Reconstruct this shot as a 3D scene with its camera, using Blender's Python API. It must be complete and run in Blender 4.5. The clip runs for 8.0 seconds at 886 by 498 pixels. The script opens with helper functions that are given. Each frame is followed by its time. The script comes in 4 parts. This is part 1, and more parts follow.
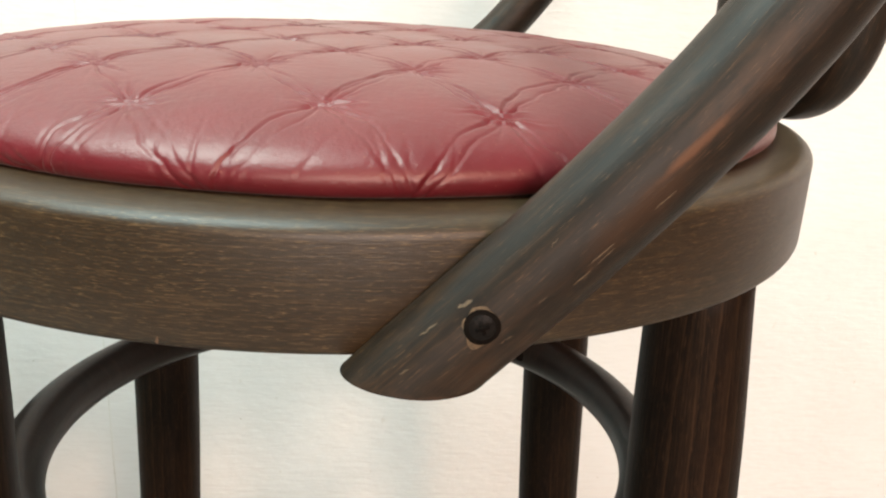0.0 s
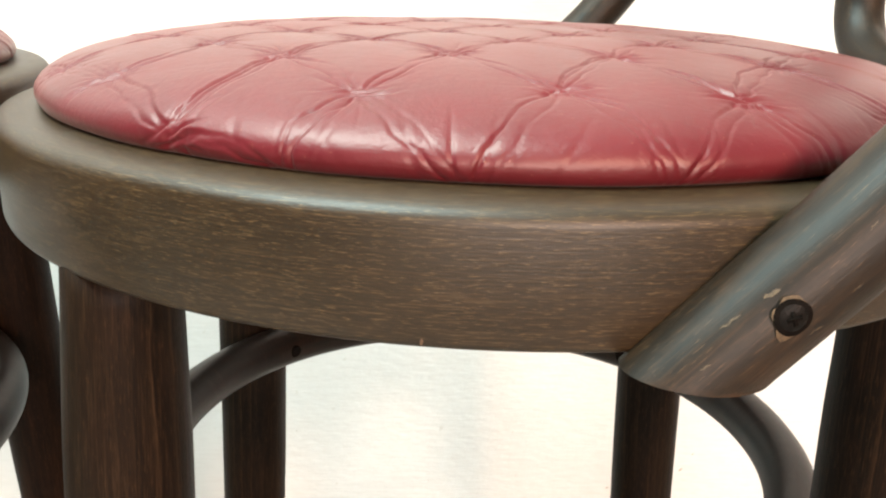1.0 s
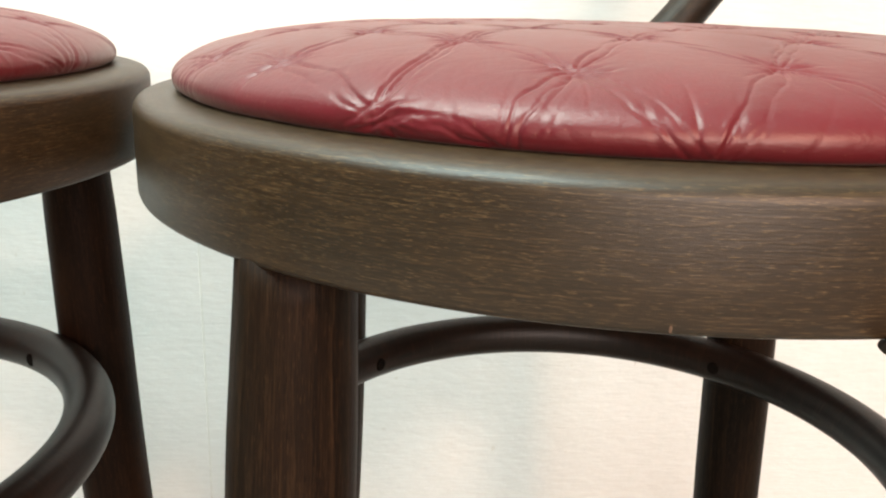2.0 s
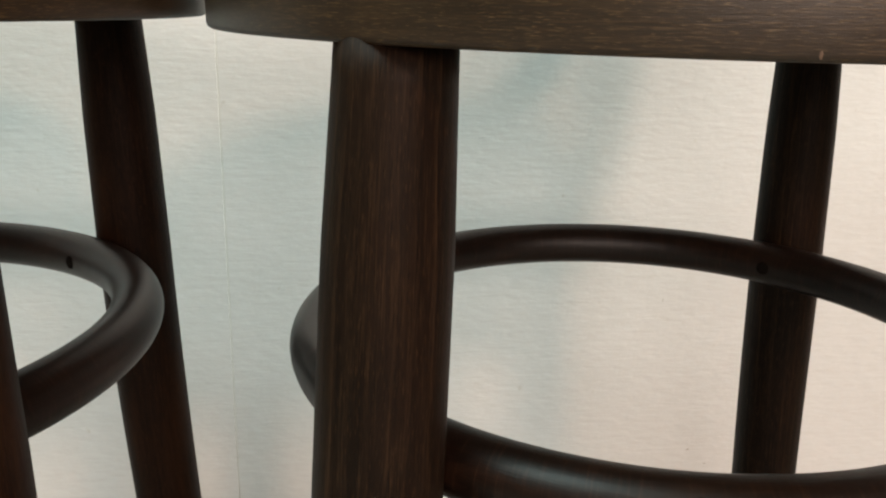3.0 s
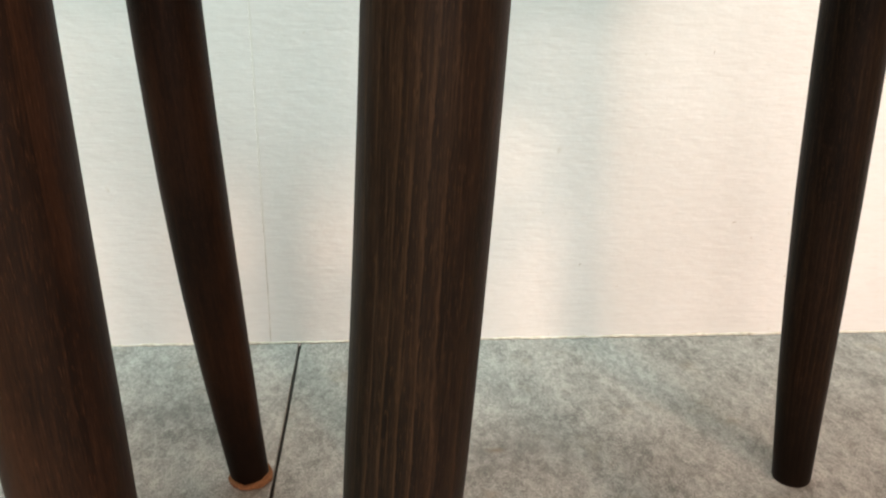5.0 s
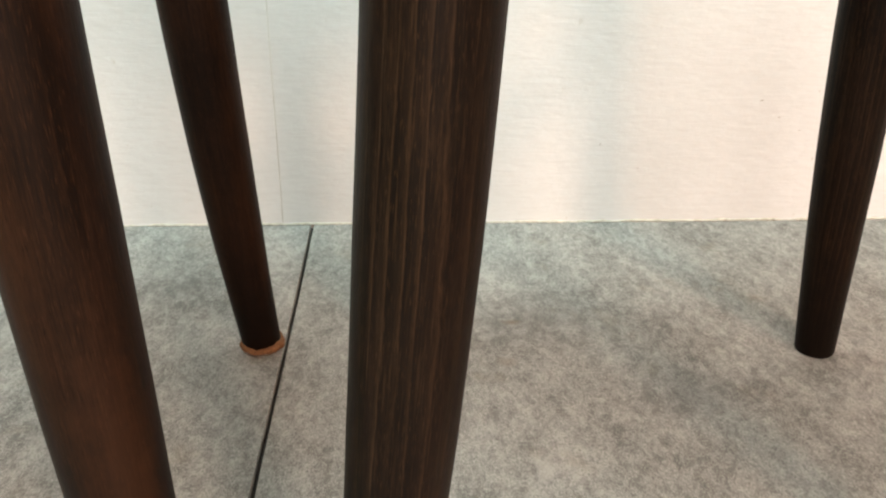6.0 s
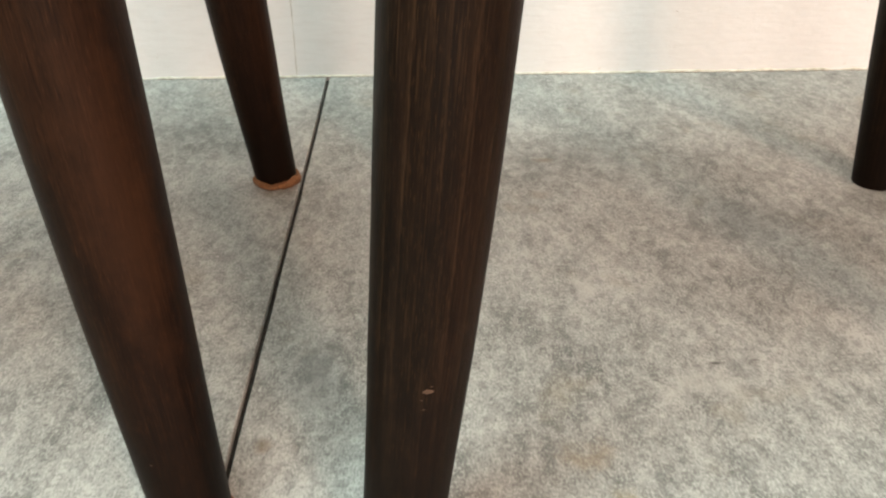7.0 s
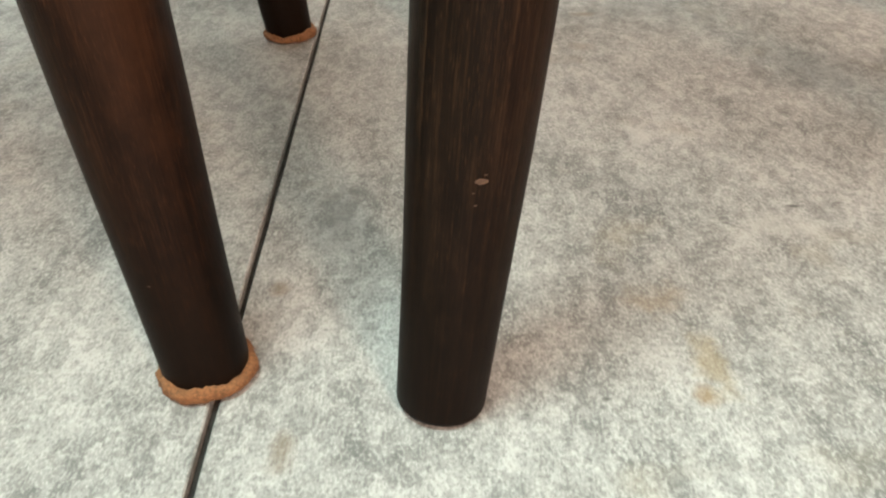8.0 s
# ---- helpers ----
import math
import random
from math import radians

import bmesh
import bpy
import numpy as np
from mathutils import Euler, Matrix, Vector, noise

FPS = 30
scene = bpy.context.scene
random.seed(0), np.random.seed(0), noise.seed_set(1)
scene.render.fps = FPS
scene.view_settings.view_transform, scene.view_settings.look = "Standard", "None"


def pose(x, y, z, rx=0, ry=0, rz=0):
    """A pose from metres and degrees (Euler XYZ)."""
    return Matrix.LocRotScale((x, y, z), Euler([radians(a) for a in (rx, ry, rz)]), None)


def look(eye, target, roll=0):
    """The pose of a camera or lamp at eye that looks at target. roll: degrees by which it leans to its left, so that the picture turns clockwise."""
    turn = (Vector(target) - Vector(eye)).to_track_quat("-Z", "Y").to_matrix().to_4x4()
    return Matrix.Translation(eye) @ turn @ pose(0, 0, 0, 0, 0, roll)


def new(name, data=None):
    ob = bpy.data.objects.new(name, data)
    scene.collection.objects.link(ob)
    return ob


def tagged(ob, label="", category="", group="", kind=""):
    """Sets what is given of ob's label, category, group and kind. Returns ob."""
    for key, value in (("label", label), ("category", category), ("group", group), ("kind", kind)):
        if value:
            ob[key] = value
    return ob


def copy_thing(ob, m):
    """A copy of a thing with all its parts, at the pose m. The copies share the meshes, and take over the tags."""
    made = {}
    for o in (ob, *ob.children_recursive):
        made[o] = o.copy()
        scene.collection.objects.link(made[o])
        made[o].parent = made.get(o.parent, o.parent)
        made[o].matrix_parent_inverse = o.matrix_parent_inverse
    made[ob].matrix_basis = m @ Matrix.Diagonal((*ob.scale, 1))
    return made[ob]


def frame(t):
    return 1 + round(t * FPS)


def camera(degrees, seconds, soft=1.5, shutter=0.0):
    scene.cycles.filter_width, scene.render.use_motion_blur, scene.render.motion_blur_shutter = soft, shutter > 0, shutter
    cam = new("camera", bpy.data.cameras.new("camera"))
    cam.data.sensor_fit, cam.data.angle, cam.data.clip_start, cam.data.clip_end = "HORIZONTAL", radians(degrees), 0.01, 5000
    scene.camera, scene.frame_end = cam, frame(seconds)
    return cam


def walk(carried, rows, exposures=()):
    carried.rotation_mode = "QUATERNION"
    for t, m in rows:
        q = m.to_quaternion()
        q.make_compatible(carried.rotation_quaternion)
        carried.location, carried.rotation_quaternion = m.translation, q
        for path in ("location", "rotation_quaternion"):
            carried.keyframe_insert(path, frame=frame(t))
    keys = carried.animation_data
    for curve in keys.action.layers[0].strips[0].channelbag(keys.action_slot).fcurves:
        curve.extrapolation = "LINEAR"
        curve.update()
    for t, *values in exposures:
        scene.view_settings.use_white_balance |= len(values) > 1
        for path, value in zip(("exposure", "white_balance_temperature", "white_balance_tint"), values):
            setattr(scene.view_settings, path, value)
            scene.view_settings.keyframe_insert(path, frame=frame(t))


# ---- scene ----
cam = camera(54.81, 8.0, soft=2.2)
PATH = [
    (0.00, pose(0.0273, -0.4321, 0.6989, 71.513, -2.702, -2.341)),
    (0.50, pose(-0.0077, -0.4298, 0.6919, 71.962, -2.240, -2.784)),
    (1.00, pose(-0.0482, -0.4173, 0.6880, 72.108, -1.649, -3.720)),
    (1.50, pose(-0.0818, -0.4077, 0.6831, 72.969, -1.422, -4.349)),
    (1.70, pose(-0.0928, -0.4032, 0.6802, 73.564, -1.598, -4.142)),
    (2.80, pose(-0.1417, -0.4072, 0.6233, 74.130, -1.253, -4.795)),
    (3.00, pose(-0.1434, -0.4093, 0.6070, 73.807, -1.169, -4.890)),
    (3.50, pose(-0.1493, -0.4145, 0.5678, 73.079, -1.043, -4.892)),
    (4.00, pose(-0.1536, -0.4186, 0.5255, 72.255, -1.076, -4.611)),
    (4.50, pose(-0.1562, -0.4175, 0.4752, 71.183, -1.007, -4.335)),
    (4.70, pose(-0.1578, -0.4163, 0.4539, 70.258, -0.921, -4.117)),
    (5.80, pose(-0.1566, -0.4146, 0.3834, 65.151, -0.668, -2.903)),
    (6.00, pose(-0.1564, -0.4168, 0.3693, 64.332, -0.655, -2.688)),
    (6.50, pose(-0.1608, -0.4158, 0.3288, 62.172, -0.457, -2.229)),
    (7.00, pose(-0.1636, -0.4089, 0.2786, 59.816, 0.144, -1.875)),
    (7.50, pose(-0.1692, -0.3953, 0.2363, 57.369, 0.511, -1.450)),
    (8.00, pose(-0.1750, -0.3870, 0.2108, 55.240, 0.761, -1.208)),
]
EXPOSURES = [(0.0, 0.94), (0.5, 1.19), (1.0, 1.36), (1.5, 1.17), (1.7, 1.13), (2.8, 0.58), (3.0, 0.46), (3.5, 0.42), (4.0, 0.80), (4.5, 0.97), (6.0, 1.11), (6.5, 1.17), (7.0, 1.18), (7.5, 1.22), (8.0, 1.30)]
walk(cam, PATH, EXPOSURES)

# ---------------------------------------------------------------- light
# A room: cool daylight falls through a small skylight before the chairs, warm light through a small high window; a wide
# opening, out of view, is added as soft warm fill.
SKYLIGHT = (-1.10, -0.55, 1.60, 1.40)              # centre x, y and size of the opening in the ceiling
HIGH_WINDOW = (1.42, 2.58, 0.46, 0.46)             # centre x, z and size of the openings in the south wall
FILL_OPENING = (0.25, 1.40, 2.10, 1.00)
ROOM_H, SOUTH_Y, WEST_X, EAST_X = 3.1, -3.2, -4.0, 4.0
world = bpy.data.worlds.new("sky_world")
world.use_nodes = True
scene.world = world
wn = world.node_tree
sky = wn.nodes.new("ShaderNodeTexSky")
sky.sky_type = "NISHITA"
sky.sun_disc = False
sky.sun_elevation = radians(38)
sky.sun_rotation = radians(150)
wn.links.new(sky.outputs["Color"], wn.nodes["Background"].inputs["Color"])
wn.nodes["Background"].inputs["Strength"].default_value = 0.12


def opening_lamp(name, at, target, sx, sy, watts, color):
    ob = new(name, bpy.data.lights.new(name, "AREA"))
    ob.data.shape, ob.data.size, ob.data.size_y = "RECTANGLE", sx, sy
    ob.data.energy, ob.data.color = watts, color
    ob.matrix_world = look(at, target)
    return ob


opening_lamp("skylight_daylight", (SKYLIGHT[0], SKYLIGHT[1], ROOM_H + 0.01), (SKYLIGHT[0], SKYLIGHT[1] + 0.0001, 0), SKYLIGHT[2], SKYLIGHT[3], 86.0, (0.76, 1.0, 0.96))
opening_lamp("high_window_daylight", (HIGH_WINDOW[0], SOUTH_Y - 0.02, HIGH_WINDOW[1]), (0.0, 0.2, 0.40), HIGH_WINDOW[2], HIGH_WINDOW[3], 50.0, (1.0, 0.62, 0.45))
opening_lamp("wide_window_daylight", (FILL_OPENING[0], SOUTH_Y - 0.02, FILL_OPENING[1]), (FILL_OPENING[0], 0, FILL_OPENING[1]), FILL_OPENING[2], FILL_OPENING[3], 50.0, (1.0, 0.78, 0.65))


# ---------------------------------------------------------------- materials
class Net:
    """A small builder of node materials."""

    def __init__(self, name):
        self.m = bpy.data.materials.new(name)
        self.m.use_nodes = True
        self.t = self.m.node_tree
        self.b = self.t.nodes["Principled BSDF"]

    def put(self, kind, **sets):
        n = self.t.nodes.new(kind)
        for key, value in sets.items():
            n.inputs[key].default_value = value
        return n

    def to(self, out, node, key):
        self.t.links.new(out, node.inputs[key])

    def coords(self, which):
        return self.put("ShaderNodeTexCoord").outputs[which]

    def scaled(self, vec, s, off=(0, 0, 0)):
        n = self.put("ShaderNodeMapping", Scale=s, Location=off)
        self.to(vec, n, "Vector")
        return n.outputs["Vector"]

    def noise(self, vec, scale, detail=4.0, rough=0.55, dist=0.0):
        n = self.put("ShaderNodeTexNoise", Scale=scale, Detail=detail, Roughness=rough, Distortion=dist)
        self.to(vec, n, "Vector")
        return n.outputs["Fac"]

    def ramp(self, fac, stops):
        n = self.put("ShaderNodeValToRGB")
        el = n.color_ramp.elements
        while len(el) < len(stops):
            el.new(0.5)
        for e, (p, c) in zip(el, stops):
            e.position = p
            e.color = (*c, 1) if isinstance(c, tuple) else (c, c, c, 1)
        self.to(fac, n, "Fac")
        return n.outputs["Color"]

    def mix(self, fac, a, b, mode="MIX"):
        n = self.t.nodes.new("ShaderNodeMix")
        n.data_type, n.blend_type = "RGBA", mode
        for sock, v in ((n.inputs[0], fac), (n.inputs[6], a), (n.inputs[7], b)):
            if isinstance(v, (int, float)):
                sock.default_value = v
            elif isinstance(v, tuple):
                sock.default_value = (*v, 1)
            else:
                self.t.links.new(v, sock)
        return n.outputs[2]

    def math(self, op, a, b=0.0):
        n = self.t.nodes.new("ShaderNodeMath")
        n.operation = op
        for sock, v in zip(n.inputs, (a, b)):
            if isinstance(v, (int, float)):
                sock.default_value = v
            else:
                self.t.links.new(v, sock)
        return n.outputs[0]

    def stain(self, base, vec, at, size, color, strength, rag=0.9, seed=0.0):
        """A ragged stain, or painted shade, of its own place and size, over the base colour."""
        m = self.scaled(vec, (1 / size[0], 1 / size[1], 0), (-at[0] / size[0], -at[1] / size[1], 0))
        ln = self.t.nodes.new("ShaderNodeVectorMath")
        ln.operation = "LENGTH"
        self.t.links.new(m, ln.inputs[0])
        rough = self.noise(self.scaled(vec, (70, 70, 1), (seed, seed, 0)), 1.0, 5, 0.65)
        edge = self.math("ADD", ln.outputs["Value"], self.math("MULTIPLY", self.math("SUBTRACT", rough, 0.5), rag * 3.0))
        return self.mix(self.ramp(edge, [(0.25, strength), (0.95, 0.0)]), base, color)

    def bump(self, height, strength, distance, after=None):
        n = self.put("ShaderNodeBump", Strength=strength, Distance=distance)
        self.to(height, n, "Height")
        if after is not None:
            self.to(after, n, "Normal")
        return n.outputs["Normal"]

    def done(self, color, rough, normal=None, **sets):
        for key, v in (("Base Color", color), ("Roughness", rough), ("Normal", normal)):
            if v is None:
                continue
            if isinstance(v, (int, float)):
                self.b.inputs[key].default_value = v
            elif isinstance(v, tuple):
                self.b.inputs[key].default_value = (*v, 1)
            else:
                self.to(v, self.b, key)
        for key, v in sets.items():
            self.b.inputs[key].default_value = v
        return self.m


def wood_material(name, dark, mid, light, fleck, flecks=0.62, rings=150.0, swirl=3.2, stripes=0.8, fibre=0.5, gloss=0.35, rough0=0.38, rub=0.0, cross=0.0, warm=None, worn=(), fine=1.0, mottle=0.0, dashes=0.0):
    """Stained, satin-varnished beech; u runs along the grain and v across it, in metres."""
    n = Net(name)
    uv = n.coords("UV")
    rnd = n.t.nodes.new("ShaderNodeObjectInfo").outputs["Random"]
    shift = n.put("ShaderNodeCombineXYZ")
    n.to(n.math("MULTIPLY", rnd, 7.3), shift, "X")
    n.to(n.math("MULTIPLY", rnd, 3.1), shift, "Z")
    add = n.t.nodes.new("ShaderNodeVectorMath")
    n.t.links.new(uv, add.inputs[0])
    n.t.links.new(shift.outputs[0], add.inputs[1])
    v = add.outputs[0]
    cloud = n.noise(n.scaled(v, (9, 26, 1)), 1.0, 4, 0.55)
    c = n.ramp(cloud, [(0.30, dark), (0.66, mid)])
    if warm:
        broad = n.noise(n.scaled(v, (6, 22, 1), (6, 6, 4)), 1.0, 4, 0.55)
        c = n.mix(n.ramp(broad, [(0.44, 0.0), (0.64, 0.85)]), c, warm)
    # growth rings, cut along the bar: long wavering lines that close into narrow loops
    sep = n.t.nodes.new("ShaderNodeSeparateXYZ")
    n.t.links.new(v, sep.inputs[0])
    drift = n.noise(n.scaled(v, (3.2, 34, 1), (2, 5, 1)), 1.0, 2, 0.4, 0.2)
    tremble = n.noise(n.scaled(v, (70, 420, 1), (1, 2, 7)), 1.0, 2, 0.5)
    phase = n.math("ADD", n.math("MULTIPLY", sep.outputs["Y"], rings), n.math("ADD", n.math("MULTIPLY", drift, swirl), n.math("MULTIPLY", tremble, 0.30)))
    saw = n.math("FRACT", phase)
    lines = n.ramp(saw, [(0.0, 0.0), (0.60, 0.08), (0.84, 0.35), (0.90, 1.0), (0.94, 0.45), (1.0, 0.0)])
    late = n.ramp(saw, [(0.0, 0.75), (0.22, 0.25), (0.55, 0.0)])
    broken = n.ramp(n.noise(n.scaled(v, (4, 44, 1), (4, 1, 3)), 1.0, 4, 0.65), [(0.36, 0.0), (0.62, stripes)])
    c = n.mix(n.math("MULTIPLY", late, broken), c, dark)
    c = n.mix(n.math("MULTIPLY", lines, broken), c, light)
    # fibres and pores along the grain
    hair = n.noise(n.scaled(v, (34 * fine, 1250 * fine, 1), (8, 2, 6)), 1.0, 4, 0.65, 0.25)
    c = n.mix(n.ramp(hair, [(0.53, 0.0), (0.70, fibre)]), c, light)
    c = n.mix(n.ramp(hair, [(0.31, min(1.0, fibre * 1.7)), (0.47, 0.0)]), c, dark)
    pores = n.noise(n.scaled(v, (190 * fine, 2300 * fine, 1)), 1.0, 2, 0.5)
    c = n.mix(n.ramp(pores, [(flecks, 0.0), (flecks + 0.09, 0.7)]), c, fleck)
    c = n.mix(n.ramp(pores, [(0.30, 0.7), (0.40, 0.0)]), c, dark)
    if dashes:
        # short pale rays of the beech, in loose clusters
        rays = n.noise(n.scaled(v, (120, 1900, 1), (7, 4, 5)), 1.0, 2, 0.5)
        herd = n.ramp(n.noise(n.scaled(v, (16, 60, 1), (2, 7, 8)), 1.0, 3, 0.6), [(0.36, dashes * 0.2), (0.62, dashes)])
        c = n.mix(n.math("MULTIPLY", n.ramp(rays, [(0.585, 0.0), (0.68, 1.0)]), herd), c, fleck)
    if mottle:
        c = n.mix(n.ramp(n.noise(n.scaled(v, (70, 130, 1), (5, 9, 2)), 1.0, 4, 0.65), [(0.45, 0.0), (0.66, mottle)]), c, dark)
    if rub:
        c = n.mix(n.ramp(n.noise(n.scaled(v, (22, 60, 1), (1, 8, 2)), 1.0, 5, 0.7), [(0.52, 0.0), (0.70, rub)]), c, light)
    if cross:
        rubbed = n.noise(n.scaled(v, (1100, 55, 1), (3, 3, 9)), 1.0, 3, 0.65)      # fine scratches across the bar
        c = n.mix(n.ramp(rubbed, [(0.54, 0.0), (0.72, cross)]), c, fleck)
    # rubbed spots on the hoop; on the legs, painted foot shade and redder stretches
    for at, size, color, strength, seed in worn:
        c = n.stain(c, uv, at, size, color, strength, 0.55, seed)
    rough = n.ramp(cloud, [(0.3, rough0), (0.7, rough0 + 0.11)])
    nor = n.bump(hair, 0.16, 0.0006)
    nor = n.bump(pores, 0.16, 0.0004, nor)
    return n.done(c, rough, nor, **{"Specular IOR Level": gloss})


ARM_RUB, ARM_RUB2 = (0.124, 0.0462), (0.104, 0.0490)      # along and round the hoop's bar
FOOT_SHADE, LEG_REDDISH = (0.010, 0.065), (0.0360, 0.0150, 0.0070)      # shade painted dark into the foot's colour, a redder stretch over it
WOOD_LEG = wood_material("dark_stained_leg", (0.0033, 0.0019, 0.0012), (0.0104, 0.0061, 0.0035), (0.050, 0.0265, 0.0128), (0.036, 0.0185, 0.009), 0.605, rings=170.0, stripes=0.60, fibre=0.42, gloss=0.08, rough0=0.45, warm=(0.0138, 0.0066, 0.0036), worn=((FOOT_SHADE, (0.110, 0.40), (0.0034, 0.0020, 0.0013), 0.70, 2.0),))
WOOD_LEG_RED = wood_material("reddish_stained_leg", (0.0046, 0.0023, 0.0014), (0.0130, 0.0061, 0.0033), (0.040, 0.0172, 0.0080), (0.038, 0.0165, 0.008), 0.605, rings=170.0, stripes=0.16, fibre=0.40, gloss=0.07, rough0=0.45, warm=(0.0290, 0.0120, 0.0055), worn=((FOOT_SHADE, (0.085, 0.40), (0.0040, 0.0024, 0.0015), 0.75, 2.0), ((0.150, 0.1260), (0.080, 0.018), LEG_REDDISH, 0.52, 4.0), ((0.150, -0.0037), (0.080, 0.018), LEG_REDDISH, 0.52, 4.0)))
WOOD_RIM = wood_material("dark_stained_rim", (0.0172, 0.0102, 0.0045), (0.0275, 0.0164, 0.0072), (0.064, 0.0370, 0.0155), (0.115, 0.071, 0.031), 0.605, rings=95.0, swirl=2.4, stripes=0.16, fibre=0.62, gloss=0.40, rough0=0.36, warm=(0.0300, 0.0160, 0.0064), fine=1.6, dashes=0.46, mottle=0.12)
WOOD_ARM = wood_material("dark_stained_bentwood", (0.0060, 0.0038, 0.0023), (0.0150, 0.0092, 0.0048), (0.060, 0.0275, 0.0115), (0.090, 0.048, 0.023), 0.640, stripes=0.30, fibre=0.36, gloss=0.28, rough0=0.42, rub=0.50, mottle=0.7, warm=(0.0205, 0.0118, 0.0056), worn=((ARM_RUB2, (0.024, 0.0060), (0.042, 0.0190, 0.0082), 0.65, 5.0), (ARM_RUB, (0.0200, 0.0016), (0.125, 0.050, 0.021), 0.62, 2.0)))
WOOD_RING = wood_material("dark_stained_ring", (0.0038, 0.0019, 0.0012), (0.0086, 0.0041, 0.0024), (0.034, 0.0140, 0.0066), (0.046, 0.023, 0.013), 0.70, stripes=0.22, fibre=0.16, gloss=0.25, rough0=0.33, rub=0.35, cross=0.42)


def vinyl_material():
    n = Net("burgundy_vinyl")
    v = n.coords("Object")
    grain = n.noise(v, 900.0, 3, 0.6)
    cloud = n.noise(v, 22.0, 4, 0.55)
    dust = n.noise(n.scaled(v, (1.0, 1.6, 1.0)), 560.0, 2, 0.55)
    c = n.ramp(cloud, [(0.3, (0.082, 0.0050, 0.0096)), (0.7, (0.112, 0.0074, 0.0130))])
    c = n.mix(n.ramp(dust, [(0.690, 0.0), (0.76, 0.50)]), c, (0.23, 0.095, 0.062))
    rough = n.ramp(cloud, [(0.3, 0.36), (0.7, 0.46)])
    skin = n.noise(v, 230.0, 4, 0.65)
    return n.done(c, rough, n.bump(grain, 0.16, 0.0004, n.bump(skin, 0.27, 0.0010)), **{"Specular IOR Level": 0.50, "Specular Tint": (1.0, 0.90, 0.84, 1.0), "Sheen Weight": 0.10, "Sheen Roughness": 0.38, "Sheen Tint": (1.0, 0.86, 0.74, 1.0)})


def wall_material():
    n = Net("white_wall_paint")
    v = n.coords("Object")
    ribs = n.noise(n.scaled(v, (38, 38, 240)), 1.0, 4, 0.6, 0.5)
    lump = n.noise(n.scaled(v, (60, 60, 120)), 1.0, 3, 0.5)
    cloud = n.noise(v, 5.0, 4, 0.6)
    spots = n.noise(n.scaled(v, (85, 85, 60)), 1.0, 3, 0.6)
    c = n.ramp(cloud, [(0.3, (0.682, 0.686, 0.674)), (0.7, (0.750, 0.755, 0.746))])
    c = n.mix(n.ramp(ribs, [(0.32, 0.15), (0.55, 0.0)]), c, (0.52, 0.51, 0.47))
    c = n.mix(n.ramp(spots, [(0.685, 0.0), (0.77, 0.42)]), c, (0.48, 0.44, 0.36))
    nor = n.bump(ribs, 0.19, 0.0016)
    nor = n.bump(lump, 0.24, 0.002, nor)
    return n.done(c, 0.62, nor)


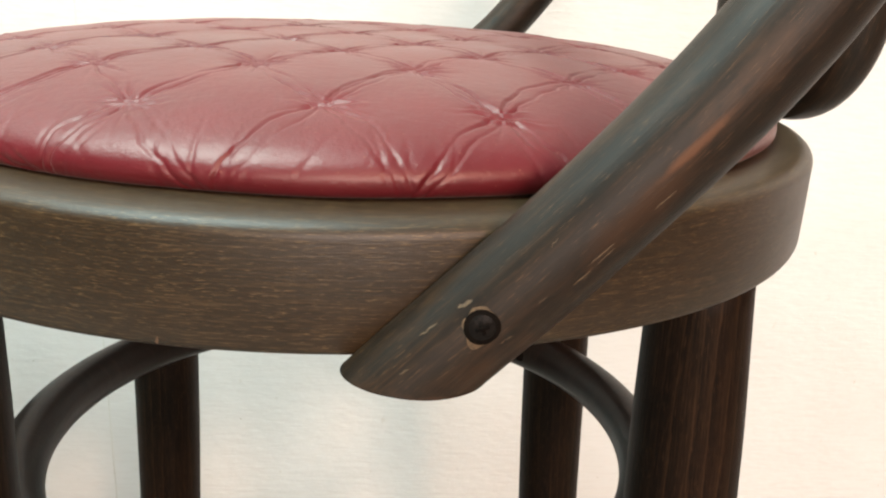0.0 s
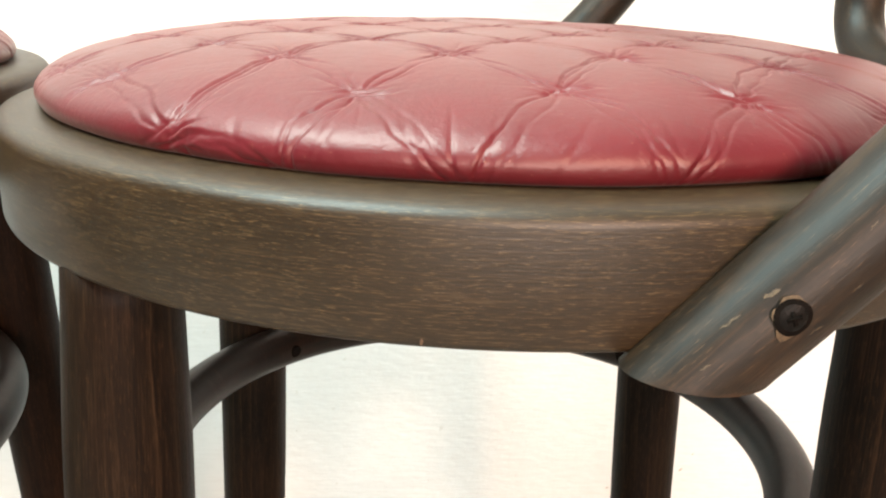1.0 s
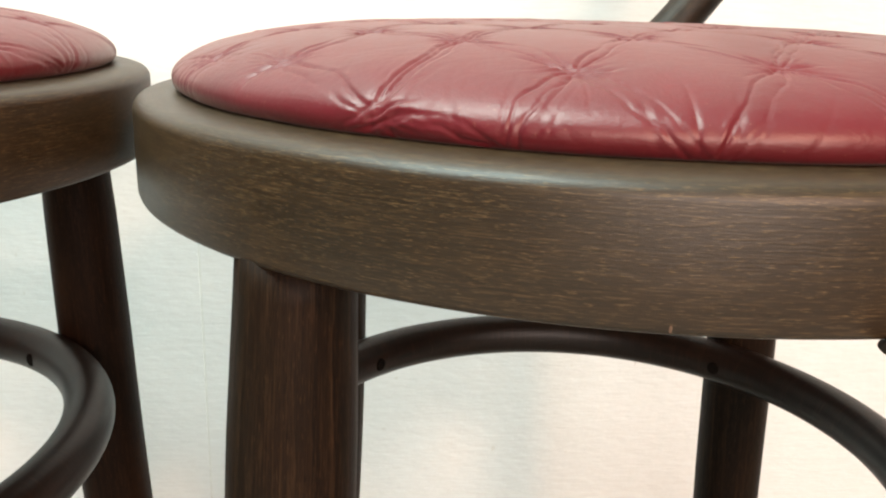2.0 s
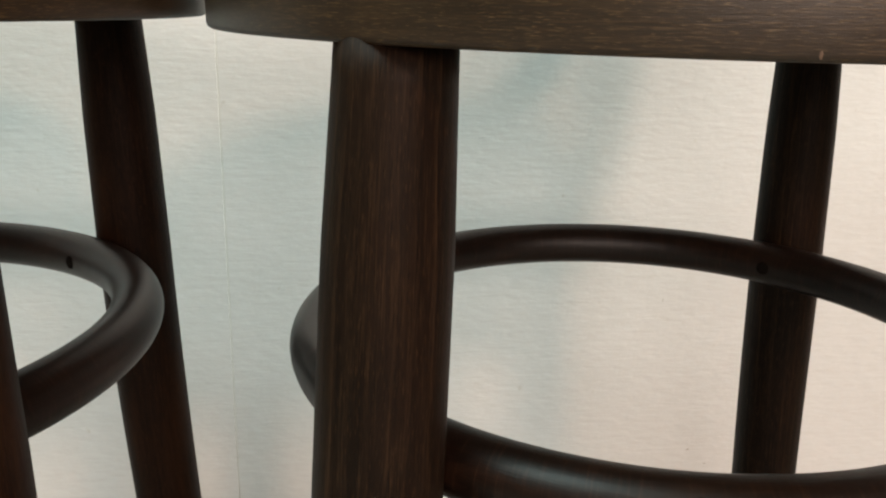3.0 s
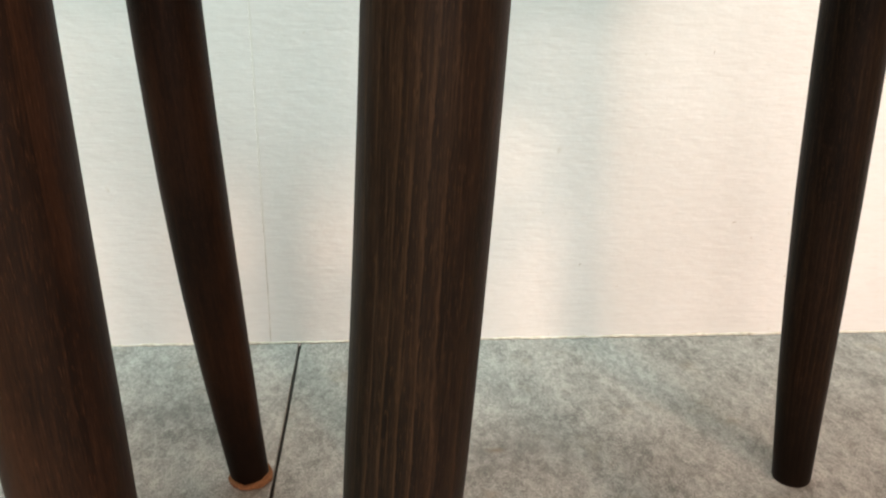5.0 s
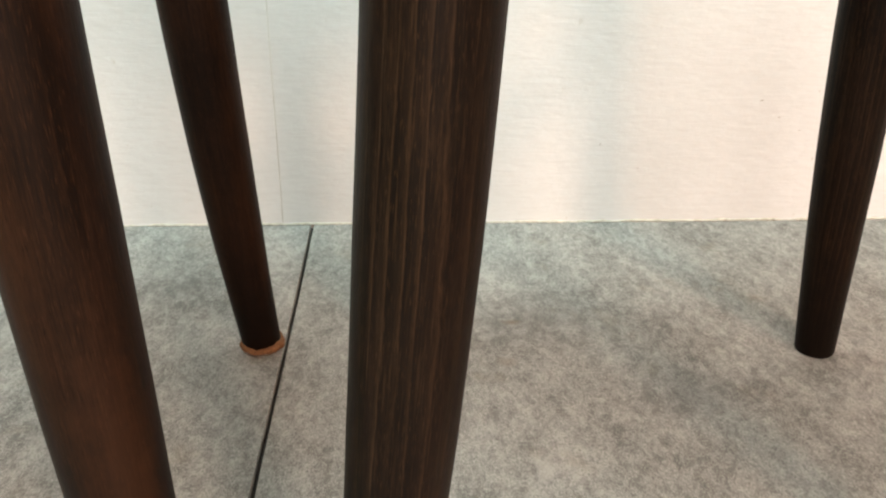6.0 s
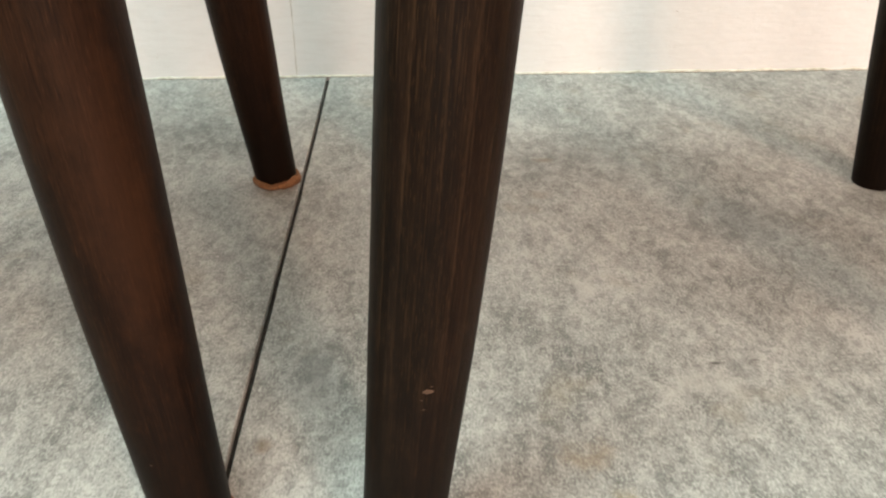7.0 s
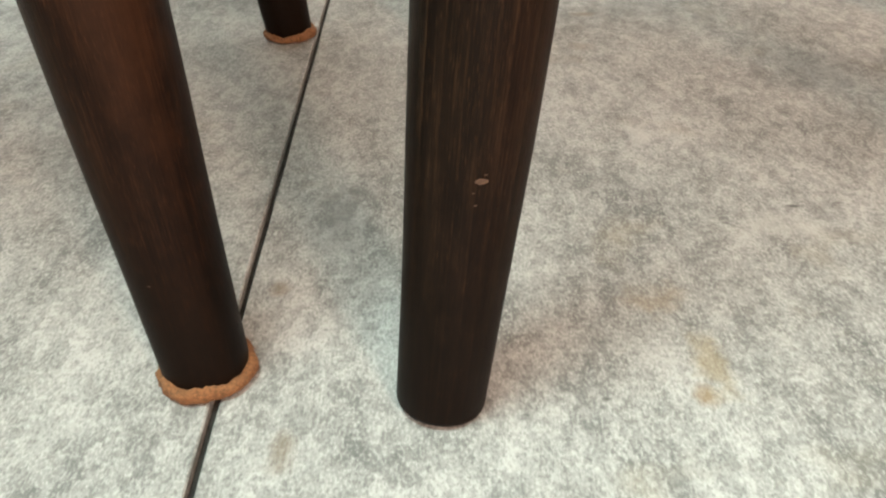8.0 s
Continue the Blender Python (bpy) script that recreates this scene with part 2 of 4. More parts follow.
def floor_material():
    n = Net("mottled_grey_stone_tile")
    v = n.coords("Object")
    grit = n.noise(n.scaled(v, (1.0, 0.52, 1.0)), 860.0, 3, 0.60, 0.2)
    flake = n.noise(n.scaled(v, (135, 78, 1), (4, 7, 0)), 1.0, 7, 0.74, 0.4)
    patch = n.noise(n.scaled(v, (48, 27, 1), (2, 6, 0)), 1.0, 4, 0.62)
    cloud = n.noise(n.scaled(v, (16, 9, 1)), 1.0, 5, 0.60, 0.3)
    warm = n.noise(n.scaled(v, (17, 17, 1), (3, 1, 0)), 1.0, 3, 0.55)
    pink = n.noise(n.scaled(v, (40, 34, 1), (7, 2, 0)), 1.0, 3, 0.6)
    dots = n.noise(n.scaled(v, (120, 150, 1), (9, 4, 0)), 1.0, 2, 0.5)
    c = n.ramp(cloud, [(0.33, (0.124, 0.125, 0.114)), (0.48, (0.228, 0.228, 0.210)), (0.65, (0.338, 0.338, 0.315))])
    c = n.mix(n.ramp(pink, [(0.46, 0.0), (0.68, 0.10)]), c, (0.265, 0.236, 0.200))
    c = n.mix(n.ramp(patch, [(0.50, 0.0), (0.65, 0.42)]), c, (0.42, 0.413, 0.385))
    c = n.mix(n.ramp(patch, [(0.35, 0.34), (0.47, 0.0)]), c, (0.095, 0.096, 0.087))
    c = n.mix(n.ramp(flake, [(0.50, 0.0), (0.62, 0.40)]), c, (0.42, 0.413, 0.385))
    c = n.mix(n.ramp(flake, [(0.36, 0.32), (0.48, 0.0)]), c, (0.085, 0.088, 0.083))
    c = n.mix(n.ramp(grit, [(0.34, 0.56), (0.49, 0.0)]), c, (0.080, 0.079, 0.076))
    c = n.mix(n.ramp(grit, [(0.50, 0.0), (0.65, 0.60)]), c, (0.46, 0.457, 0.42))
    long = n.scaled(v, (1.0, 0.55, 1.0))
    for scale, strength in ((140.0, 0.16), (400.0, 0.22)):                    # rounded flakes, each with its own tone
        warp = n.put("ShaderNodeTexNoise", Scale=scale * 1.3, Detail=2.0)
        n.to(long, warp, "Vector")
        bent = n.mix(0.0035 * 150.0 / scale, long, warp.outputs["Color"], "LINEAR_LIGHT")
        cell = n.put("ShaderNodeTexVoronoi", Scale=scale)
        cell.feature = "SMOOTH_F1"
        cell.inputs["Smoothness"].default_value = 0.35
        n.to(bent, cell, "Vector")
        tone = n.t.nodes.new("ShaderNodeSeparateColor")
        n.t.links.new(cell.outputs["Color"], tone.inputs[0])
        c = n.mix(n.ramp(tone.outputs[0], [(0.55, 0.0), (0.90, strength)]), c, (0.46, 0.450, 0.420))
        c = n.mix(n.ramp(tone.outputs[0], [(0.12, strength * 1.3), (0.42, 0.0)]), c, (0.095, 0.094, 0.088))
    c = n.mix(n.ramp(warm, [(0.60, 0.0), (0.78, 0.36)]), c, (0.25, 0.205, 0.125))
    c = n.mix(n.ramp(dots, [(0.72, 0.0), (0.77, 0.60)]), c, (0.040, 0.040, 0.037))
    streak = n.noise(n.scaled(v, (40, 52, 1), (5, 3, 0)), 1.0, 4, 0.65, 0.8)
    c = n.mix(n.ramp(streak, [(0.63, 0.0), (0.75, 0.40)]), c, (0.075, 0.067, 0.055))
    yellow, brown, grey, soot = (0.27, 0.20, 0.085), (0.15, 0.105, 0.06), (0.085, 0.085, 0.080), (0.045, 0.043, 0.038)
    for at, size, color, strength, rag, seed in (
            ((-0.076, -0.160), (0.009, 0.026), yellow, 0.42, 0.8, 1.0), ((-0.083, -0.176), (0.006, 0.008), (0.22, 0.13, 0.04), 0.50, 0.5, 6.0), ((-0.087, -0.122), (0.016, 0.012), (0.27, 0.20, 0.12), 0.38, 0.8, 11.0),
            ((-0.226, -0.197), (0.006, 0.013), brown, 0.50, 0.6, 3.0), ((-0.218, -0.058), (0.020, 0.038), grey, 0.50, 1.0, 8.0), ((-0.239, -0.108), (0.005, 0.008), brown, 0.60, 0.8, 4.0),
            ((-0.009, -0.055), (0.0055, 0.0018), soot, 0.85, 0.15, 5.0), ((0.012, -0.053), (0.0040, 0.0015), soot, 0.55, 0.15, 9.0), ((-0.117, -0.176), (0.0022, 0.0016), soot, 0.80, 0.10, 13.0),
            # the grey patch at (-0.040, 0.212) is the seat's shadow, painted into the tile
            ((0.060, 0.100), (0.055, 0.040), grey, 0.36, 1.2, 12.0), ((-0.040, 0.212), (0.085, 0.050), grey, 0.36, 1.2, 2.0), ((-0.066, 0.206), (0.010, 0.006), brown, 0.60, 0.5, 14.0), ((-0.354, 0.277), (0.050, 0.030), grey, 0.42, 1.1, 7.0),
            ((-0.075, 0.147), (0.012, 0.008), brown, 0.40, 0.7, 15.0), ((-0.065, 0.018), (0.010, 0.016), (0.44, 0.43, 0.40), 0.55, 0.9, 16.0), ((-0.023, -0.071), (0.030, 0.012), (0.44, 0.43, 0.39), 0.45, 0.9, 17.0)):
        c = n.stain(c, v, at, size, color, strength, rag, seed)
    return n.done(c, n.ramp(grit, [(0.3, 0.50), (0.7, 0.66)]), n.bump(grit, 0.10, 0.0006))


def plain_material(name, a, b, scale, rough, bump=0.2, metal=0.0, gloss=0.5):
    n = Net(name)
    v = n.coords("Object")
    f = n.noise(v, scale, 4, 0.6)
    return n.done(n.ramp(f, [(0.3, a), (0.7, b)]), rough, n.bump(f, bump, 0.0006), **{"Metallic": metal, "Specular IOR Level": gloss})


VINYL = vinyl_material()
PAINT = wall_material()
TILE = floor_material()
GROUT = plain_material("dark_joint", (0.008, 0.0075, 0.006), (0.035, 0.033, 0.027), 160.0, 0.9, 0.6)
SEAMFILL = plain_material("greyed_filler", (0.62, 0.625, 0.59), (0.72, 0.72, 0.69), 60.0, 0.8, 0.6)
SCUFF = plain_material("scuffed_paint", (0.26, 0.24, 0.20), (0.55, 0.52, 0.46), 700.0, 0.8)
BEAD = plain_material("cream_filler", (0.36, 0.33, 0.26), (0.66, 0.63, 0.55), 120.0, 0.8, 0.6)
SCREW = plain_material("dark_steel", (0.0024, 0.0021, 0.0018), (0.007, 0.005, 0.004), 500.0, 0.45, 0.6, 0.0, 0.10)
BARE = plain_material("bare_chipped_wood", (0.034, 0.020, 0.009), (0.105, 0.065, 0.030), 700.0, 0.7)
# near black, stands for the shade inside holes that are not carved
HOLE_SHADE = plain_material("hole_shade", (0.003, 0.0025, 0.002), (0.007, 0.005, 0.004), 300.0, 0.9, 0.2, 0.0, 0.05)
FELT = plain_material("orange_brown_felt", (0.090, 0.041, 0.014), (0.24, 0.106, 0.040), 800.0, 0.95, 0.9)
STAPLE = plain_material("pale_staple", (0.08, 0.075, 0.065), (0.20, 0.185, 0.16), 600.0, 0.5)
BOARD = plain_material("plywood_board", (0.10, 0.065, 0.035), (0.16, 0.11, 0.06), 60.0, 0.7)
PLAIN_WALL = plain_material("plain_dim_wall", (0.075, 0.070, 0.064), (0.095, 0.088, 0.080), 6.0, 0.85)
PLAIN_CEIL = plain_material("plain_ceiling", (0.50, 0.50, 0.49), (0.58, 0.58, 0.57), 6.0, 0.85)
CHIP = plain_material("worn_pale_spot", (0.045, 0.023, 0.012), (0.105, 0.058, 0.032), 900.0, 0.7)


# ---------------------------------------------------------------- mesh helpers
def finish(name, bm, mat, smooth=True):
    bmesh.ops.recalc_face_normals(bm, faces=bm.faces[:])
    me = bpy.data.meshes.new(name)
    bm.to_mesh(me)
    bm.free()
    me.materials.append(mat)
    if smooth:
        me.polygons.foreach_set("use_smooth", [True] * len(me.polygons))
    return me


def part(name, bm, mat, parent, label="", smooth=True):
    ob = new(name, finish(name, bm, mat, smooth))
    ob.parent = parent
    if label:
        ob["label"] = label
    return ob


def thing(name, label, category, group="", m=None):
    ob = tagged(new(name), label, category, group)
    ob.empty_display_size = 0.1
    if m is not None:
        ob.matrix_basis = m
    return ob


def tube(pts, radii, seg=24, closed=False, side=None):
    """A round bar along pts; uv in metres, u along the bar."""
    bm = bmesh.new()
    lay = bm.loops.layers.uv.new("UVMap")
    pts = [Vector(p) for p in pts]
    n = len(pts)
    run, rings, dist = 0.0, [], []
    side = Vector(side or (0, 0, 1))
    for i, p in enumerate(pts):
        a = pts[(i - 1) % n] if closed or i else p
        b = pts[(i + 1) % n] if closed or i < n - 1 else p
        tan = (b - a).normalized()
        e1 = (side - tan * side.dot(tan)).normalized()
        e2 = tan.cross(e1)
        if i:
            run += (p - pts[i - 1]).length
        dist.append(run)
        r = radii[i] if isinstance(radii, (list, tuple)) else radii
        rings.append([bm.verts.new(p + (e1 * math.cos(q) + e2 * math.sin(q)) * r) for q in (math.tau * k / seg for k in range(seg))])
    if closed:
        dist.append(run + (pts[0] - pts[-1]).length)
    mean_r = radii if isinstance(radii, float) else sum(radii) / len(radii)
    for i in range(n if closed else n - 1):
        j = (i + 1) % n
        for k in range(seg):
            q = (k + 1) % seg
            f = bm.faces.new((rings[i][k], rings[i][q], rings[j][q], rings[j][k]))
            for lp, uv in zip(f.loops, ((dist[i], k), (dist[i], k + 1), (dist[i + 1], k + 1), (dist[i + 1], k))):
                lp[lay].uv = (uv[0], uv[1] * math.tau * mean_r / seg)
    if not closed:
        bm.faces.new(rings[0])
        bm.faces.new(rings[-1])
    return bm


def lathe(profile, seg=192, wobble=None):
    """A closed profile of (r, z) turned round the z axis; uv in metres, u along the turn."""
    bm = bmesh.new()
    lay = bm.loops.layers.uv.new("UVMap")
    rings = []
    for k in range(seg):
        a = math.tau * k / seg
        rings.append([bm.verts.new((r * math.cos(a), r * math.sin(a), z)) for r, z in profile])
    m = len(profile)
    cum = [0.0]
    for i in range(m):
        (r0, z0), (r1, z1) = profile[i], profile[(i + 1) % m]
        cum.append(cum[-1] + math.hypot(r1 - r0, z1 - z0))
    rmax = max(r for r, z in profile)
    for k in range(seg):
        q = (k + 1) % seg
        for i in range(m):
            j = (i + 1) % m
            f = bm.faces.new((rings[k][i], rings[q][i], rings[q][j], rings[k][j]))
            u0, u1 = math.tau * rmax * k / seg, math.tau * rmax * (k + 1) / seg
            for lp, uv in zip(f.loops, ((u0, cum[i]), (u1, cum[i]), (u1, cum[i + 1]), (u0, cum[i + 1]))):
                lp[lay].uv = uv
    return bm


def box_bm(sx, sy, sz, bevel=0.0, seg=2):
    bm = bmesh.new()
    bmesh.ops.create_cube(bm, size=1.0)
    bmesh.ops.scale(bm, vec=(sx, sy, sz), verts=bm.verts[:])
    if bevel:
        bmesh.ops.bevel(bm, geom=bm.edges[:], offset=bevel, segments=seg, affect="EDGES", profile=0.5)
    return bm


def spline(knots, per=8):
    """Catmull-Rom points through the knots."""
    k = [Vector(q) for q in knots]
    k = [2 * k[0] - k[1]] + k + [2 * k[-1] - k[-2]]
    out = []
    for i in range(1, len(k) - 2):
        for s in range(per):
            t = s / per
            a, b, c, d = k[i - 1:i + 3]
            out.append(0.5 * (2 * b + (c - a) * t + (2 * a - 5 * b + 4 * c - d) * t * t + (3 * b - a - 3 * c + d) * t ** 3))
    return out + [k[-2]]


def scratch_bm(length, width, seed):
    """A ragged sliver along x in the xy plane."""
    bm = bmesh.new()
    n = 14
    top, low = [], []
    for k in range(n + 1):
        t = k / n
        w = width * math.sqrt(math.sin(math.pi * t) + 1e-9) * (0.6 + 0.6 * abs(noise.noise((t * 7, seed * 90, 0)))) + 0.00003
        x, y = (t - 0.5) * length, 0.0004 * noise.noise((t * 4, seed * 50, 3))
        top.append(bm.verts.new((x, y + w / 2, 0)))
        low.append(bm.verts.new((x, y - w / 2, 0)))
    for k in range(n):
        bm.faces.new((low[k], low[k + 1], top[k + 1], top[k]))
    return bm


# ---------------------------------------------------------------- the setting
WALL_Y, WALL_TURN = 0.4147, 0.143
SEAM_X = -0.282


def build_wall():
    """A painted wall of two boards that meet in a filled upright joint."""
    root = new("wall_north")
    root.matrix_basis = pose(0, WALL_Y, 0, 0, 0, WALL_TURN)
    tagged(root, "white painted wall with fine horizontal brush ribs", "wall", kind="structure")
    bm = box_bm(9.0, 0.12, 3.12)
    bmesh.ops.translate(bm, verts=bm.verts[:], vec=(0, 0.078, 1.54))
    part("backing", bm, BEAD, root, smooth=False)
    strip = bmesh.new()
    rows = []
    for k in range(161):
        z = 3.0 * (k / 160) ** 1.6
        w = 0.0019 + 0.0009 * noise.noise((z * 40, 0.2, 0))
        o = 0.0008 * noise.noise((z * 9, 3.2, 0))
        rows.append([strip.verts.new((SEAM_X + o + e * w, -0.00012 if e == 0 else 0.0004, z)) for e in (-1, 0, 1)])
    for r, q in zip(rows, rows[1:]):
        strip.faces.new((r[0], r[1], q[1], q[0]))
        strip.faces.new((r[1], r[2], q[2], q[1]))
    part("joint_filler", strip, SEAMFILL, root)
    crack, prev = bmesh.new(), None
    for k in range(91):                                   # a hairline opens in the filler near the floor
        z = 0.24 * k / 90
        w = max(0.00004, 0.00042 * (1 - k / 90) * (0.7 + 0.9 * noise.noise((z * 60, 4.4, 0))))
        o = SEAM_X + 0.0008 * noise.noise((z * 9, 3.2, 0)) + 0.0004 * noise.noise((z * 70, 8.2, 0))
        row = [crack.verts.new((o + e * w, -0.00045, z)) for e in (-1, 1)]
        if prev:
            crack.faces.new((prev[0], prev[1], row[1], row[0]))
        prev = row
    part("hairline_crack", crack, SCUFF, root)
    for x0, x1 in ((-4.5, SEAM_X - 0.0004), (SEAM_X + 0.0004, 4.5)):
        bm = box_bm(x1 - x0, 0.016, 3.12, 0.0006, 1)
        bmesh.ops.translate(bm, verts=bm.verts[:], vec=((x0 + x1) / 2, 0.008, 1.54))
        part("wall_panel", bm, PAINT, root, smooth=False)
    for x, z, ln, wd, tilt in ((0.2100, 0.1330, 0.0040, 0.0016, 20), (0.0480, 0.0870, 0.0030, 0.0012, 70), (0.2936, 0.1554, 0.0050, 0.0030, 40), (0.2310, 0.1150, 0.0030, 0.0010, 10),
                               (0.1651, 0.3099, 0.0060, 0.0007, 85), (0.3053, 0.1753, 0.0035, 0.0014, 30), (-0.3574, 0.2751, 0.0030, 0.0010, 60), (0.2550, 0.1010, 0.0020, 0.0012, 0),
                               (-0.2760, 0.1960, 0.0220, 0.0006, 2), (0.0550, 0.2010, 0.0360, 0.0005, 1), (0.2680, 0.1420, 0.0018, 0.0010, 50), (0.0900, 0.0610, 0.0024, 0.0008, 15), (-0.1400, 0.2100, 0.0026, 0.0008, 80), (0.2750, 0.0700, 0.0022, 0.0014, 65)):
        bm = scratch_bm(ln, wd, x + z)
        part("wall_scuff", bm, SEAMFILL if wd < 0.00065 else SCUFF, root, "small grey-brown scuff in the paint").matrix_basis = Matrix.Translation((x, -0.0003, z)) @ Matrix.Rotation(radians(90), 4, "X") @ Matrix.Rotation(radians(tilt), 4, "Z")
    return root


def build_floor():
    root = new("floor", finish("floor", (lambda b: (bmesh.ops.translate(b, verts=b.verts[:], vec=(0, -1.9, -0.054)), b)[1])(box_bm(9.2, 6.4, 0.1)), GROUT, False))
    tagged(root, "grey mottled stone-look floor tiles with a narrow dark joint", "floor", kind="structure")
    rng = random.Random(4)
    size, gap = 1.2, 0.0033
    for i in range(-4, 4):
        for j in range(-3, 1):
            x0 = -0.2515 + i * size + gap / 2
            x1 = x0 + size - gap
            y1 = WALL_Y - 0.0015 + j * size - (gap if j < 0 else 0)
            y0 = y1 - size + gap
            bm = bmesh.new()
            near = i in (-1, 0) and j == 0
            steps = 80 if near else 2
            rows = []
            for k in range(steps + 1):
                y = y0 + (y1 - y0) * k / steps
                w = 0.0005 if near else 0.0
                a = x0 + w * noise.noise((y * 30, 1.7 + i, 0)) + (0.0008 * math.sin(y * 6.0) if near else 0)
                b = x1 + w * noise.noise((y * 30, 5.1 + i, 0)) + (0.0008 * math.sin(y * 6.0) if near else 0)
                rows.append([bm.verts.new(p) for p in ((a, y, -0.0042), (a, y, -0.0006), (a + 0.0006, y, 0), (b - 0.0006, y, 0), (b, y, -0.0006), (b, y, -0.0042))])
            for r, s in zip(rows, rows[1:]):
                for k in range(5):
                    bm.faces.new((r[k], r[k + 1], s[k + 1], s[k]))
            bm.faces.new(rows[0])
            bm.faces.new(rows[-1])
            part("floor_tile", bm, TILE, root, smooth=False)
    return root


def build_bead():
    """The uneven line of old paint and filler where the wall meets the floor."""
    bm = bmesh.new()
    n = 700
    rows = []
    for k in range(n + 1):
        x = -1.6 + 3.2 * k / n
        h = 0.0020 + 0.0018 * noise.noise((x * 60, 0.3, 0)) + 0.0012 * noise.noise((x * 210, 2.3, 0))
        d = 0.0022 + 0.0010 * noise.noise((x * 90, 7.3, 0))
        h, d = max(h, 0.0008), max(d, 0.0009)
        rows.append([bm.verts.new(p) for p in ((x, 0.0005, 0.0004), (x, -d, 0.0004), (x, -d * 0.7, h * 0.6), (x, 0.0005, h))])
    for r, s in zip(rows, rows[1:]):
        for k in range(3):
            bm.faces.new((r[k], r[k + 1], s[k + 1], s[k]))
    ob = new("trim", finish("trim", bm, BEAD))
    ob.matrix_basis = pose(0, WALL_Y, 0, 0, 0, WALL_TURN)
    return tagged(ob, "thin uneven cream filler line along the wall foot", "trim", kind="structure")


def slab(name, x0, x1, y0, y1, z0, z1, mat, label, category):
    bm = box_bm(x1 - x0, y1 - y0, z1 - z0)
    bmesh.ops.translate(bm, verts=bm.verts[:], vec=((x0 + x1) / 2, (y0 + y1) / 2, (z0 + z1) / 2))
    ob = new(name, finish(name, bm, mat, False))
    return tagged(ob, label, category, kind="structure")


def opened(name, mat, label, category, flat, u0, u1, v0, v1, holes, at, thick):
    """A slab with rectangular openings (centre u, v and size) through it; flat: lies level, else stands across y."""
    bm = bmesh.new()
    us = sorted({u0, u1, *(cu + k * su / 2 for cu, cv, su, sv in holes for k in (-1, 1))})
    vs = sorted({v0, v1, *(cv + k * sv / 2 for cu, cv, su, sv in holes for k in (-1, 1))})
    for a0, a1 in zip(us, us[1:]):
        for b0, b1 in zip(vs, vs[1:]):
            mu, mv = (a0 + a1) / 2, (b0 + b1) / 2
            if any(abs(mu - cu) < su / 2 and abs(mv - cv) < sv / 2 for cu, cv, su, sv in holes):
                continue
            g = bmesh.ops.create_cube(bm, size=1.0)["verts"]
            bmesh.ops.scale(bm, vec=(a1 - a0, b1 - b0, thick) if flat else (a1 - a0, thick, b1 - b0), verts=g)
            bmesh.ops.translate(bm, vec=(mu, mv, at) if flat else (mu, at, mv), verts=g)
    bmesh.ops.remove_doubles(bm, verts=bm.verts[:], dist=0.0001)
    pairs = {}
    for f in bm.faces:
        pairs.setdefault(tuple(round(c, 3) for c in f.calc_center_median()), []).append(f)
    bmesh.ops.delete(bm, geom=[f for fs in pairs.values() if len(fs) > 1 for f in fs], context="FACES")
    ob = new(name, finish(name, bm, mat, False))
    return tagged(ob, label, category, kind="structure")


def build_room():
    # unseen shell that closes the room; the wide south opening only serves the fill
    opened("ceiling", PLAIN_CEIL, "plain pale ceiling with a skylight opening", "ceiling", True, WEST_X, EAST_X, SOUTH_Y, 0.46, [SKYLIGHT], ROOM_H + 0.10, 0.2)
    opened("wall_south", PLAIN_WALL, "plain dim wall with a window opening and a fill light opening", "wall", False, WEST_X, EAST_X, 0.002, ROOM_H, [HIGH_WINDOW, FILL_OPENING], SOUTH_Y - 0.1, 0.2)
    slab("wall_west", WEST_X - 0.2, WEST_X, SOUTH_Y, 0.40, 0.002, ROOM_H, PLAIN_WALL, "plain dim side wall", "wall")
    slab("wall_east", EAST_X, EAST_X + 0.2, SOUTH_Y, 0.40, 0.002, ROOM_H, PLAIN_WALL, "plain dim side wall", "wall")


build_wall()
build_room()
build_floor()
build_bead()

# ---------------------------------------------------------------- the chairs
RIM_R, RIM_BOTTOM, RIM_TOP = 0.215, 0.5947, 0.6339
RIM_AT = Vector((0.0024, -0.0028, 0))
RING_R, RING_Z, RING_BAR = 0.1689, 0.4428, 0.0136
CUSHION_R = 0.1992
LEGS = ((226.72, -0.0087, 0.0015), (316.41, 0.0055, -0.0027), (133.86, 0.0020, 0.0014), (43.66, 0.0013, -0.0091))   # angle, lean of the foot in x and y


def leg_radius_from_axis(z):
    d = max(0.0, RING_Z - z)
    return 0.1960 + 0.0359 * (RIM_BOTTOM - z) + 0.1229 * d * d


def leg_point(angle, u, v, z):
    a, g, r = radians(angle), (RIM_BOTTOM - z) / RIM_BOTTOM, leg_radius_from_axis(z)
    return Vector((r * math.cos(a) + u * g, r * math.sin(a) + v * g, z))


def leg_bm(angle, u, v, foot=0.0):
    """A tapered, slightly sabre-shaped leg, from the floor up into the rim."""
    heights = [foot, foot + 0.0007, foot + 0.0022] + [0.010 + (RIM_BOTTOM + 0.001 - 0.010) * k / 47 for k in range(48)]
    rad = list(np.interp(heights, [0, 0.05, 0.1, 0.17, 0.25, 0.35, RING_Z, 0.53, RIM_BOTTOM], [0.0153, 0.0169, 0.0189, 0.0209, 0.0223, 0.0228, 0.0229, 0.0217, 0.0192]))
    rad[0], rad[1] = 0.0141, 0.0149
    a = radians(angle)
    return tube([leg_point(angle, u, v, z) for z in heights], [float(r) for r in rad], 40, side=(math.cos(a), math.sin(a), 0))


